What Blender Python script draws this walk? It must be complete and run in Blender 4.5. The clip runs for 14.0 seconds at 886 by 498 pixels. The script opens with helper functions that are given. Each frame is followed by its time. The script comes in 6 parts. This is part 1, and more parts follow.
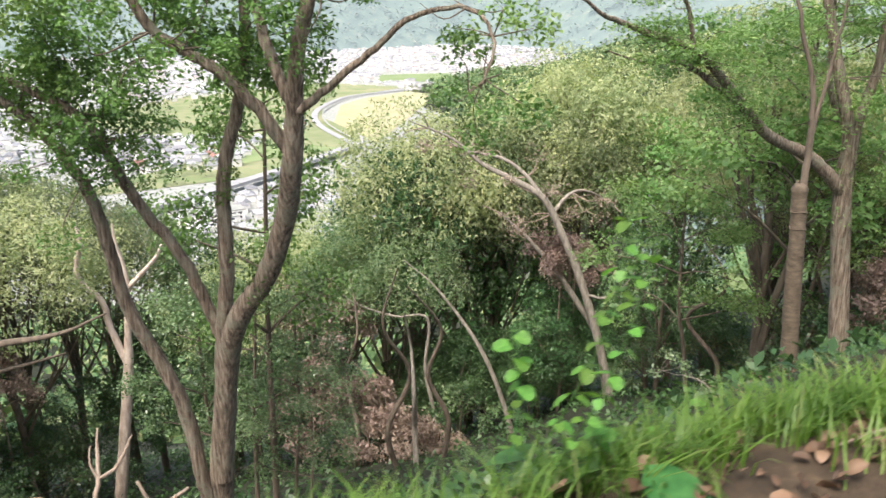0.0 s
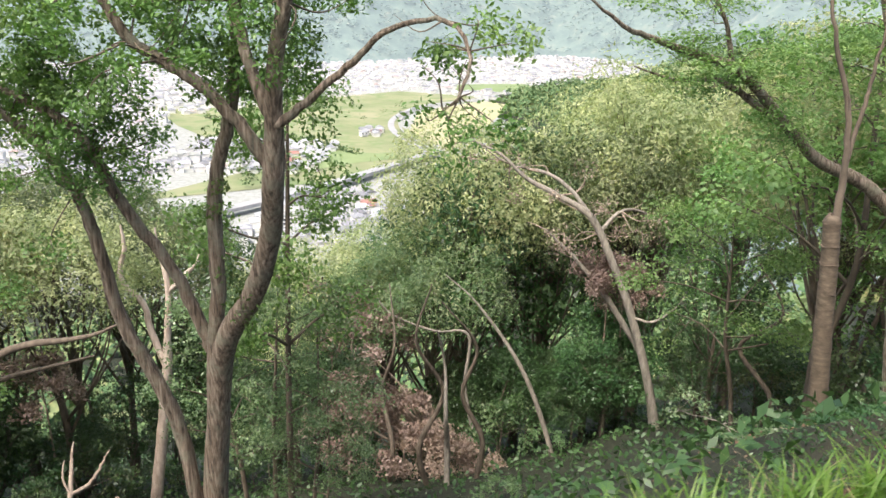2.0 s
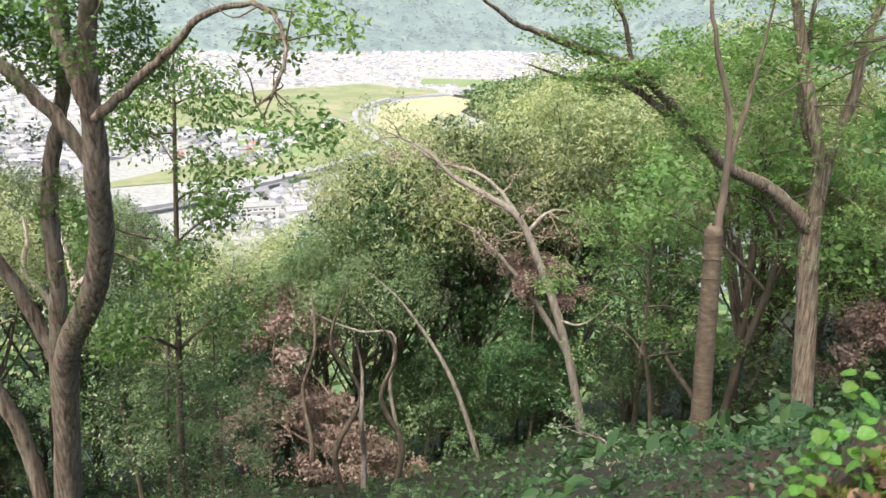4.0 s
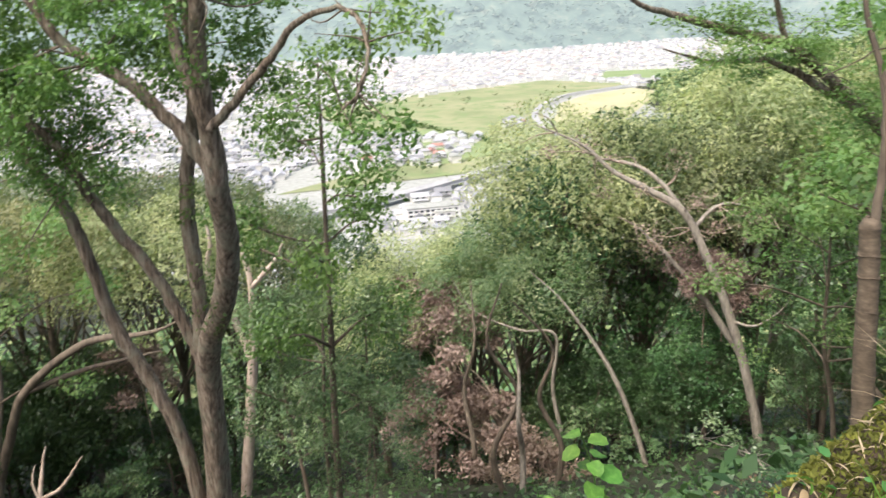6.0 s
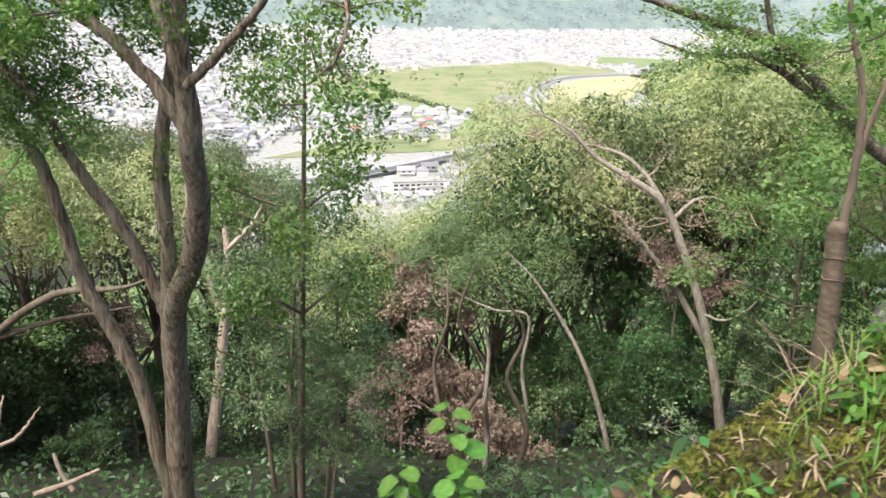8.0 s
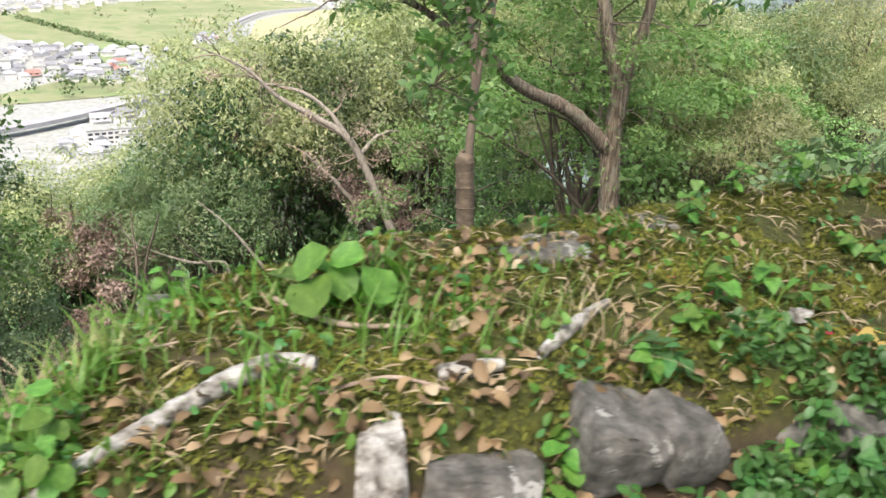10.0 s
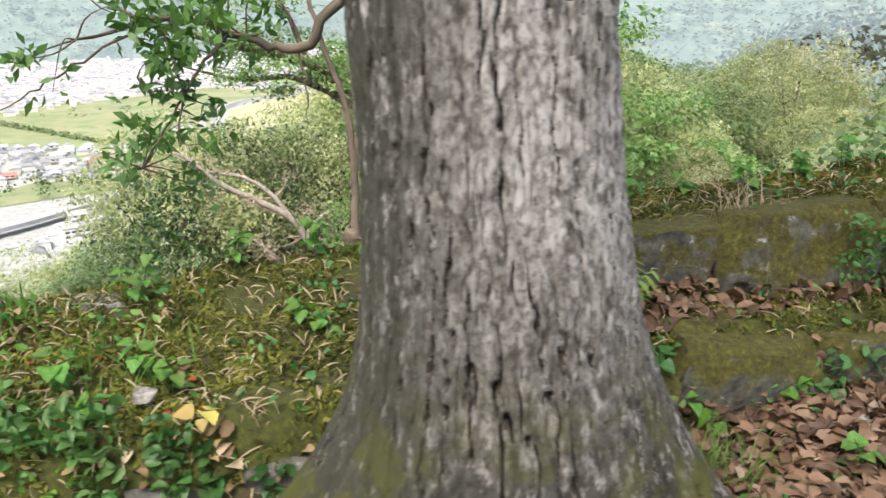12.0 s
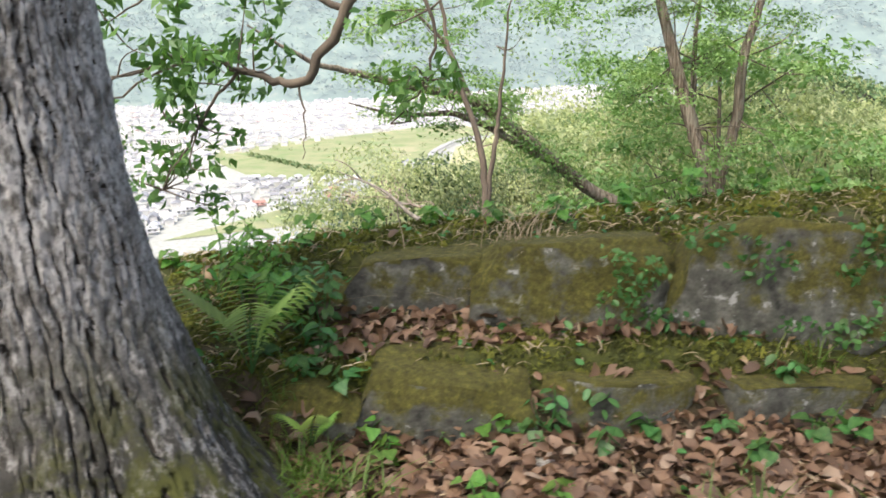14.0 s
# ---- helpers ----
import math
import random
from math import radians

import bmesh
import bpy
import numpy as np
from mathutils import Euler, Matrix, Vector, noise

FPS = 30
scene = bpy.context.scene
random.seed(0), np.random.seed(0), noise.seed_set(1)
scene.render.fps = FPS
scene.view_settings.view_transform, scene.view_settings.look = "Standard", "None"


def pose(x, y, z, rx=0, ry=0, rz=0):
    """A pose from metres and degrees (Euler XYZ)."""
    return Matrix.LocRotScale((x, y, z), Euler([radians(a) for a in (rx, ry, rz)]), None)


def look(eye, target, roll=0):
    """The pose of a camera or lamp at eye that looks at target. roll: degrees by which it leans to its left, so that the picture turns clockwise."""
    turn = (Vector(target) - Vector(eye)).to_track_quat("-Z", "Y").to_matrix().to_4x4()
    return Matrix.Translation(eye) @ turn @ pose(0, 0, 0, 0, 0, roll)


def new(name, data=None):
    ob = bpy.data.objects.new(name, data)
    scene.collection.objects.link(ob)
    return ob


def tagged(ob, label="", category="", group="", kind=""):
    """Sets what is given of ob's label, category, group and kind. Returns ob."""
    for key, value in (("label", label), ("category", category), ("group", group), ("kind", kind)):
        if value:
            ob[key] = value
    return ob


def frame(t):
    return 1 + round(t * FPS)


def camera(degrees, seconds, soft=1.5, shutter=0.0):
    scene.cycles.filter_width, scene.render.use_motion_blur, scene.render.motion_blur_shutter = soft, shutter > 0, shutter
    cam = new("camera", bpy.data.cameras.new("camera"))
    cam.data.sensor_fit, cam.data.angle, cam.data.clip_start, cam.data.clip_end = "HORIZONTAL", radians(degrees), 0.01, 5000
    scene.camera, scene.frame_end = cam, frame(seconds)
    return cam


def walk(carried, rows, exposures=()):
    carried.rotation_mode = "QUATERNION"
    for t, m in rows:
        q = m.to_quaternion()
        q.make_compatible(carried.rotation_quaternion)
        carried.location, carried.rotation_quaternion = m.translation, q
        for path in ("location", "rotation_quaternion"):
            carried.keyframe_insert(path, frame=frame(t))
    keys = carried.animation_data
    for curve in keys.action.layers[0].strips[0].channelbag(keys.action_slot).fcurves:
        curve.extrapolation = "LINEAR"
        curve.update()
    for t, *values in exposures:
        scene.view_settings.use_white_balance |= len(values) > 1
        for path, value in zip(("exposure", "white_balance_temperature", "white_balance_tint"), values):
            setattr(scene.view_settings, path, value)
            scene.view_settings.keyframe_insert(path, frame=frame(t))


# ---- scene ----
cam = camera(57.5, 14.0, 1.5, 0.32)
PATH = [
    (0, (-2.046, -2.153, 1.268), (-2.117, -0.248, 0.663), 0.38),
    (0.5, (-1.520, -1.898, 1.361), (-1.570, 0.006, 0.751), 1.37),
    (1, (-1.177, -1.638, 1.389), (-1.410, 0.252, 0.776), 0.54),
    (1.5, (-0.795, -1.350, 1.333), (-1.058, 0.545, 0.752), 0.40),
    (2, (-0.440, -1.054, 1.298), (-0.689, 0.842, 0.714), 0.93),
    (2.5, (0.029, -0.740, 1.331), (-0.298, 1.128, 0.694), 0.79),
    (3, (0.541, -0.378, 1.308), (0.339, 1.520, 0.710), 2.08),
    (3.2, (0.752, -0.256, 1.277), (0.580, 1.645, 0.681), 2.42),
    (5.3, (2.427, 1.217, 1.231), (2.274, 3.121, 0.638), 2.72),
    (5.5, (2.535, 1.209, 1.204), (2.336, 3.108, 0.607), 1.49),
    (6, (2.742, 1.106, 1.183), (2.143, 2.916, 0.580), -2.16),
    (6.5, (2.840, 1.089, 1.235), (2.165, 2.858, 0.590), -0.59),
    (7, (2.811, 0.971, 1.142), (2.154, 2.748, 0.504), 0.87),
    (7.2, (2.803, 0.936, 1.113), (2.173, 2.727, 0.483), 1.45),
    (9.3, (3.744, 1.650, 1.297), (3.684, 3.518, 0.585), 4.30),
    (9.5, (3.911, 1.632, 1.297), (3.987, 3.502, 0.591), 4.70),
    (10, (4.344, 1.661, 1.321), (4.474, 3.503, 0.552), 4.06),
    (10.5, (4.817, 1.749, 1.344), (4.976, 3.609, 0.625), 3.14),
    (11, (5.305, 1.727, 1.317), (5.504, 3.626, 0.722), 2.24),
    (11.5, (5.743, 1.683, 1.327), (5.949, 3.580, 0.727), 0.84),
    (12, (6.187, 1.681, 1.344), (6.352, 3.582, 0.745), 0.33),
    (12.5, (6.592, 1.623, 1.361), (6.485, 3.523, 0.748), 0.18),
    (13, (7.032, 1.697, 1.333), (6.833, 3.595, 0.733), -0.08),
    (13.5, (7.460, 1.682, 1.308), (7.164, 3.571, 0.720), -0.40),
    (14, (7.878, 1.667, 1.302), (7.511, 3.567, 0.794), -1.07),
]
EXPOSURES = [(0.0, 1.30), (3.0, 1.26), (7.0, 1.24), (10.5, 1.30), (12.0, 1.32), (14.0, 1.38)]
SKY, SUN, HAZE_GLOW = 0.12, 1.4, 0.16
walk(cam, [(t, look(eye, target, roll)) for t, eye, target, roll in PATH], EXPOSURES)

# ---- world and light ----
SUN_UP, SUN_AZ = 58, 205
world = bpy.data.worlds.new("sky")
scene.world = world
world.use_nodes = True
wn, wl = world.node_tree.nodes, world.node_tree.links
sky = wn.new("ShaderNodeTexSky")
sky.sky_type, sky.sun_disc = "NISHITA", False
sky.sun_elevation, sky.sun_rotation = radians(SUN_UP), radians(SUN_AZ)
sky.air_density, sky.dust_density, sky.ozone_density = 1.0, 6.0, 1.0
wl.new(sky.outputs[0], wn["Background"].inputs[0])
wn["Background"].inputs[1].default_value = SKY
sun_data = bpy.data.lights.new("sun", "SUN")
sun_data.energy, sun_data.angle, sun_data.color = SUN, radians(14), (1.0, 0.96, 0.9)
sun = new("sun", sun_data)
a, e = radians(SUN_AZ), radians(SUN_UP)
sun.matrix_world = look((math.sin(a) * math.cos(e) * 60, math.cos(a) * math.cos(e) * 60, math.sin(e) * 60), (0, 0, 0))


# ---- materials ----
def nodes(name):
    m = bpy.data.materials.new(name)
    m.use_nodes = True
    n, l = m.node_tree.nodes, m.node_tree.links
    return m, n, l, n["Principled BSDF"]


def ramp_node(n, l, fac, stops):
    r = n.new("ShaderNodeValToRGB")
    while len(r.color_ramp.elements) < len(stops):
        r.color_ramp.elements.new(0.5)
    for el, (p, c) in zip(r.color_ramp.elements, stops):
        el.position, el.color = p, (*c, 1)
    l.new(fac, r.inputs[0])
    return r.outputs[0]


def noise_node(n, l, vec, scale, detail=6, rough=0.6, distort=0.0):
    t = n.new("ShaderNodeTexNoise")
    t.inputs["Scale"].default_value, t.inputs["Detail"].default_value = scale, detail
    t.inputs["Roughness"].default_value, t.inputs["Distortion"].default_value = rough, distort
    l.new(vec, t.inputs["Vector"])
    return t.outputs["Fac"]


def mix_node(n, l, fac, a, b, how="MIX"):
    m = n.new("ShaderNodeMix")
    m.data_type, m.blend_type = "RGBA", how
    for socket, v in ((m.inputs[0], fac), (m.inputs[6], a), (m.inputs[7], b)):
        if isinstance(v, (int, float)):
            socket.default_value = v
        elif isinstance(v, tuple):
            socket.default_value = (*v, 1)
        else:
            l.new(v, socket)
    return m.outputs[2]


def coords(n, l, stretch=(1, 1, 1)):
    c, m = n.new("ShaderNodeTexCoord"), n.new("ShaderNodeMapping")
    m.inputs["Scale"].default_value = stretch
    l.new(c.outputs["Object"], m.inputs["Vector"])
    return m.outputs[0]


def surf(name, stops, scale, stretch=(1, 1, 1), rough=0.85, bump=0.4, fine=6.0, patch=None, patch_scale=3.0, patch_at=(0.5, 0.6), vary=0.0, depth=0.02):
    """A solid surface: ramp over a noise, a second coat in patches, and relief from a finer noise."""
    m, n, l, b = nodes(name)
    v = coords(n, l, stretch)
    col = ramp_node(n, l, noise_node(n, l, v, scale), stops)
    if patch:
        p = ramp_node(n, l, noise_node(n, l, coords(n, l), patch_scale, 8, 0.65), [(patch_at[0], (0, 0, 0)), (patch_at[1], (1, 1, 1))])
        col = mix_node(n, l, p, col, patch)
    if vary:
        info, hsv = n.new("ShaderNodeObjectInfo"), n.new("ShaderNodeHueSaturation")
        mr = n.new("ShaderNodeMapRange")
        mr.inputs[3].default_value, mr.inputs[4].default_value = 1 - vary, 1 + vary
        l.new(info.outputs["Random"], mr.inputs[0])
        l.new(mr.outputs[0], hsv.inputs["Value"])
        l.new(col, hsv.inputs["Color"])
        col = hsv.outputs[0]
    l.new(col, b.inputs["Base Color"])
    b.inputs["Roughness"].default_value = rough
    if bump:
        bn = n.new("ShaderNodeBump")
        bn.inputs["Strength"].default_value, bn.inputs["Distance"].default_value = bump, depth
        l.new(noise_node(n, l, v, scale * fine, 8, 0.7), bn.inputs["Height"])
        l.new(bn.outputs[0], b.inputs["Normal"])
    return m


def foliage(name, stops, rough=0.45, through_light=0.35, vary=0.25, hue=0.02, patchy=0.55, blend=0.66):
    """Leaves: each leaf takes its own shade, each tree its own tone, and light passes through."""
    m, n, l, b = nodes(name)
    g, info, hsv = n.new("ShaderNodeNewGeometry"), n.new("ShaderNodeObjectInfo"), n.new("ShaderNodeHueSaturation")
    tone = noise_node(n, l, coords(n, l), patchy, 3, 0.5)
    wide = n.new("ShaderNodeMapRange")
    wide.inputs[1].default_value, wide.inputs[2].default_value = 0.3, 0.7
    l.new(tone, wide.inputs[0])
    col = mix_node(n, l, blend, ramp_node(n, l, g.outputs["Random Per Island"], stops), ramp_node(n, l, wide.outputs[0], stops))
    for out, lo, hi in (("Value", 1 - vary, 1 + vary), ("Hue", 0.5 - hue, 0.5 + hue)):
        mr = n.new("ShaderNodeMapRange")
        mr.inputs[3].default_value, mr.inputs[4].default_value = lo, hi
        l.new(info.outputs["Random"], mr.inputs[0])
        l.new(mr.outputs[0], hsv.inputs[out])
    l.new(col, hsv.inputs["Color"])
    l.new(hsv.outputs[0], b.inputs["Base Color"])
    b.inputs["Roughness"].default_value = rough
    tr, mx = n.new("ShaderNodeBsdfTranslucent"), n.new("ShaderNodeMixShader")
    bright = mix_node(n, l, 1.0, hsv.outputs[0], (1.15, 1.25, 0.65), "MULTIPLY")
    l.new(bright, tr.inputs[0])
    mx.inputs[0].default_value = through_light
    l.new(b.outputs[0], mx.inputs[1])
    l.new(tr.outputs[0], mx.inputs[2])
    l.new(mx.outputs[0], n["Material Output"].inputs[0])
    return m


M_OAK = foliage("oak_leaf", [(0, (0.06, 0.122, 0.032)), (0.6, (0.135, 0.238, 0.062)), (1, (0.26, 0.37, 0.11))])
M_OLIVE = foliage("olive_leaf", [(0, (0.065, 0.108, 0.048)), (0.5, (0.15, 0.205, 0.098)), (0.85, (0.29, 0.335, 0.18)), (1, (0.45, 0.46, 0.29))], 0.5, 0.42, hue=0.03)
M_CREAM = foliage("blossom_leaf", [(0, (0.14, 0.19, 0.085)), (0.45, (0.32, 0.36, 0.185)), (1, (0.62, 0.60, 0.36))], 0.55, 0.42, hue=0.025)
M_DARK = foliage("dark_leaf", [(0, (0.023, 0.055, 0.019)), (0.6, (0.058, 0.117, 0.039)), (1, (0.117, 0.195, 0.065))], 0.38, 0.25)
M_BRIGHT = foliage("maple_leaf", [(0, (0.095, 0.19, 0.06)), (0.6, (0.20, 0.335, 0.11)), (1, (0.36, 0.47, 0.20))], 0.5, 0.42)
M_SILVER = foliage("silver_leaf", [(0, (0.065, 0.117, 0.046)), (0.6, (0.143, 0.221, 0.098)), (1, (0.312, 0.403, 0.208))], 0.32, 0.25)
M_DEAD = foliage("dead_leaf", [(0, (0.15, 0.102, 0.08)), (0.5, (0.33, 0.245, 0.2)), (1, (0.56, 0.45, 0.385))], 0.8, 0.2)
M_HERB = foliage("herb_leaf", [(0, (0.065, 0.165, 0.028)), (0.6, (0.145, 0.30, 0.055)), (1, (0.26, 0.43, 0.10))], 0.5, 0.45, patchy=3.0)
M_IVY = foliage("creeper_leaf", [(0, (0.03, 0.095, 0.026)), (0.6, (0.085, 0.205, 0.055)), (1, (0.16, 0.30, 0.095))], 0.45, 0.4, patchy=3.0)
M_GRASS = foliage("grass_blade", [(0, (0.06, 0.14, 0.02)), (0.7, (0.14, 0.27, 0.04)), (0.9, (0.23, 0.34, 0.08)), (1, (0.40, 0.35, 0.18))], 0.5, 0.4, patchy=3.0)
M_FERN = foliage("fern_leaf", [(0, (0.15, 0.26, 0.05)), (0.6, (0.27, 0.41, 0.09)), (1, (0.42, 0.54, 0.16))], 0.5, 0.45, patchy=3.0)
M_STRAW = foliage("straw", [(0, (0.28, 0.21, 0.11)), (1, (0.5, 0.42, 0.28))], 0.7, 0.2, patchy=3.0)
M_LITTER = foliage("fallen_leaf", [(0, (0.05, 0.03, 0.018)), (0.35, (0.13, 0.075, 0.042)), (0.7, (0.23, 0.14, 0.08)), (0.93, (0.29, 0.195, 0.125)), (1, (0.40, 0.32, 0.235))], 0.65, 0.12, patchy=6.0, blend=0.25)
M_MOSS = foliage("moss_tuft", [(0, (0.03, 0.036, 0.006)), (0.5, (0.11, 0.12, 0.018)), (1, (0.27, 0.27, 0.045))], 0.9, 0.25, patchy=6.0)
M_RED = foliage("red_petal", [(0, (0.45, 0.02, 0.02)), (1, (0.65, 0.06, 0.04))], 0.5, 0.3)
M_YELLOW = foliage("yellow_leaf", [(0, (0.5, 0.40, 0.09)), (1, (0.62, 0.52, 0.16))], 0.5, 0.3)
M_FAR = foliage("far_woods", [(0, (0.060, 0.120, 0.048)), (0.5, (0.108, 0.180, 0.072)), (0.85, (0.216, 0.240, 0.096)), (1, (0.360, 0.312, 0.156))], 0.8, 0.1)

M_BARK = surf("oak_bark", [(0.34, (0.05, 0.037, 0.027)), (0.5, (0.19, 0.145, 0.105)), (0.66, (0.38, 0.31, 0.245))], 15, (1, 1, 0.07), 0.9, 1.0, 2.0, (0.24, 0.23, 0.17), 2.2, (0.5, 0.68), depth=0.05)
M_PALE = surf("pale_bark", [(0.3, (0.36, 0.27, 0.21)), (0.6, (0.6, 0.5, 0.42)), (0.8, (0.72, 0.66, 0.58))], 5, (1, 1, 0.3), 0.8, 0.5, 3)
M_GREY = surf("grey_bark", [(0.3, (0.15, 0.13, 0.105)), (0.55, (0.29, 0.255, 0.21)), (0.8, (0.43, 0.39, 0.335))], 6, (1, 1, 0.25), 0.85, 0.5, 3)
M_BROWN = surf("smooth_brown_bark", [(0.3, (0.07, 0.055, 0.038)), (0.55, (0.135, 0.102, 0.07)), (0.8, (0.22, 0.175, 0.125))], 5, (1, 1, 2.5), 0.8, 0.5, 3)
M_TWIG = surf("twig_bark", [(0.3, (0.07, 0.055, 0.04)), (0.7, (0.19, 0.15, 0.11))], 4, (1, 1, 0.4), 0.9, 0.3)
M_DRY = surf("dry_wood", [(0.3, (0.20, 0.14, 0.10)), (0.7, (0.42, 0.34, 0.27))], 7, (1, 1, 0.3), 0.9, 0.4)
M_CUT = surf("sawn_wood", [(0.3, (0.5, 0.28, 0.14)), (0.7, (0.68, 0.46, 0.28))], 14, (1, 1, 1), 0.8, 0.3)
M_LICHEN = surf("lichen_wood", [(0.35, (0.10, 0.08, 0.06)), (0.5, (0.38, 0.36, 0.32)), (0.7, (0.72, 0.71, 0.68))], 22, (1, 1, 1), 0.9, 0.8, 3)
M_STONE = surf("grey_stone", [(0.3, (0.08, 0.077, 0.066)), (0.5, (0.235, 0.226, 0.2)), (0.7, (0.44, 0.42, 0.38))], 17, (1, 1, 1), 0.9, 1.0, 4, (0.68, 0.67, 0.63), 11, (0.58, 0.61), depth=0.05)
M_WALL = surf("house_wall", [(0.3, (0.66, 0.64, 0.60)), (0.7, (0.80, 0.79, 0.77))], 0.4, rough=0.8, bump=0.0, vary=0.12)
M_ROOF = surf("grey_roof_tile", [(0.3, (0.24, 0.245, 0.26)), (0.7, (0.38, 0.385, 0.40))], 0.5, (1, 1, 4), 0.5, 0.0, vary=0.45)
M_RUST = surf("red_roof", [(0.3, (0.30, 0.15, 0.12)), (0.7, (0.40, 0.22, 0.18))], 0.5, rough=0.6, bump=0.0)
M_PANE = surf("dark_pane", [(0.3, (0.05, 0.055, 0.06)), (0.7, (0.10, 0.11, 0.12))], 0.6, rough=0.15, bump=0.0)
M_CONC = surf("concrete", [(0.3, (0.26, 0.28, 0.24)), (0.7, (0.42, 0.42, 0.40))], 0.2, rough=0.9, bump=0.0)
M_ROAD = surf("pale_asphalt", [(0.3, (0.30, 0.30, 0.305)), (0.7, (0.42, 0.42, 0.42))], 0.1, rough=0.9, bump=0.0)
M_MEADOW = surf("meadow", [(0.3, (0.17, 0.21, 0.095)), (0.5, (0.25, 0.27, 0.14)), (0.72, (0.33, 0.31, 0.19))], 0.012, rough=1, bump=0.0, patch=(0.18, 0.24, 0.10), patch_scale=0.03)
M_WHEAT = surf("ripening_field", [(0.3, (0.36, 0.35, 0.19)), (0.7, (0.45, 0.42, 0.26))], 0.02, rough=1, bump=0.0)
M_CROP = surf("green_crop", [(0.3, (0.17, 0.24, 0.10)), (0.7, (0.25, 0.31, 0.14))], 0.02, rough=1, bump=0.0)

# forest soil: earth, moss and crumbled leaves
M_SOIL, n, l, b = nodes("forest_soil")
v = coords(n, l)
earth = ramp_node(n, l, noise_node(n, l, v, 9, 10, 0.7), [(0.3, (0.03, 0.021, 0.013)), (0.55, (0.085, 0.058, 0.034)), (0.75, (0.17, 0.12, 0.07))])
moss = ramp_node(n, l, noise_node(n, l, v, 34, 8, 0.75), [(0.3, (0.02, 0.024, 0.004)), (0.55, (0.075, 0.084, 0.012)), (0.75, (0.165, 0.165, 0.028))])
sep, mr = n.new("ShaderNodeSeparateXYZ"), n.new("ShaderNodeMapRange")
l.new(v, sep.inputs[0])
mr.inputs[1].default_value, mr.inputs[2].default_value = 0.06, 0.18
l.new(sep.outputs[2], mr.inputs[0])
patch = ramp_node(n, l, noise_node(n, l, v, 2.6, 6), [(0.34, (0, 0, 0)), (0.46, (1, 1, 1))])
near = mix_node(n, l, mix_node(n, l, 1.0, mr.outputs[0], patch, "MULTIPLY"), earth, moss)
# below the edge the colour turns to a much darker green-brown
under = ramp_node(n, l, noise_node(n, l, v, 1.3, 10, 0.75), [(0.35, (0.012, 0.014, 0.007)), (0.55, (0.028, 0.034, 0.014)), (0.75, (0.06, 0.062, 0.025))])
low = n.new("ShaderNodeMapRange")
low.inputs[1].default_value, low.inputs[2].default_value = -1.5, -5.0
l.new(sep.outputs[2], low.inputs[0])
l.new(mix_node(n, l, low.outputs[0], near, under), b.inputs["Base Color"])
b.inputs["Roughness"].default_value = 0.95
bn = n.new("ShaderNodeBump")
bn.inputs["Strength"].default_value, bn.inputs["Distance"].default_value = 0.9, 0.02
l.new(noise_node(n, l, v, 45, 10, 0.75), bn.inputs["Height"])
l.new(bn.outputs[0], b.inputs["Normal"])

# wall stone: lichen-spotted grey, moss over all that faces up and hanging down the face
M_MOSSY, n, l, b = nodes("mossy_stone")
v = coords(n, l)
rock = ramp_node(n, l, noise_node(n, l, v, 13, 10, 0.7), [(0.32, (0.04, 0.04, 0.034)), (0.52, (0.165, 0.165, 0.135)), (0.72, (0.40, 0.40, 0.345))])
spots = ramp_node(n, l, noise_node(n, l, v, 15, 8, 0.6), [(0.60, (0, 0, 0)), (0.65, (1, 1, 1))])
rock = mix_node(n, l, spots, rock, (0.60, 0.60, 0.57))
sep, add, mr = n.new("ShaderNodeSeparateXYZ"), n.new("ShaderNodeMath"), n.new("ShaderNodeMapRange")
l.new(n.new("ShaderNodeNewGeometry").outputs["Normal"], sep.inputs[0])
add.operation = "MULTIPLY_ADD"
l.new(noise_node(n, l, v, 6, 8, 0.7), add.inputs[0])
add.inputs[1].default_value = 2.4
l.new(sep.outputs[2], add.inputs[2])
mr.inputs[1].default_value, mr.inputs[2].default_value = 1.14, 1.42
l.new(add.outputs[0], mr.inputs[0])
cushion = ramp_node(n, l, noise_node(n, l, v, 40, 8, 0.75), [(0.3, (0.035, 0.034, 0.006)), (0.55, (0.135, 0.125, 0.022)), (0.75, (0.30, 0.27, 0.055))])
l.new(mix_node(n, l, mr.outputs[0], rock, cushion), b.inputs["Base Color"])
b.inputs["Roughness"].default_value = 0.95
bn = n.new("ShaderNodeBump")
bn.inputs["Strength"].default_value, bn.inputs["Distance"].default_value = 1.0, 0.03
l.new(noise_node(n, l, v, 38, 10, 0.75), bn.inputs["Height"])
l.new(bn.outputs[0], b.inputs["Normal"])

# weathered bark of the great oak: grey plates, pale lichen, moss low down
M_GREAT, n, l, b = nodes("great_oak_bark")
v = coords(n, l, (1, 1, 0.3))
plate = ramp_node(n, l, noise_node(n, l, v, 34, 10, 0.75), [(0.33, (0.075, 0.068, 0.056)), (0.46, (0.23, 0.215, 0.19)), (0.62, (0.43, 0.41, 0.375))])
w = coords(n, l)
pale = ramp_node(n, l, noise_node(n, l, coords(n, l, (1, 1, 0.55)), 30, 6, 0.6), [(0.40, (0, 0, 0)), (0.53, (1, 1, 1))])
broad = ramp_node(n, l, noise_node(n, l, w, 3.2, 5, 0.6), [(0.27, (0, 0, 0)), (0.48, (1, 1, 1))])
sep, high = n.new("ShaderNodeSeparateXYZ"), n.new("ShaderNodeMapRange")
l.new(w, sep.inputs[0])
high.inputs[1].default_value, high.inputs[2].default_value = 0.1, 0.95
high.inputs[3].default_value = 0.1
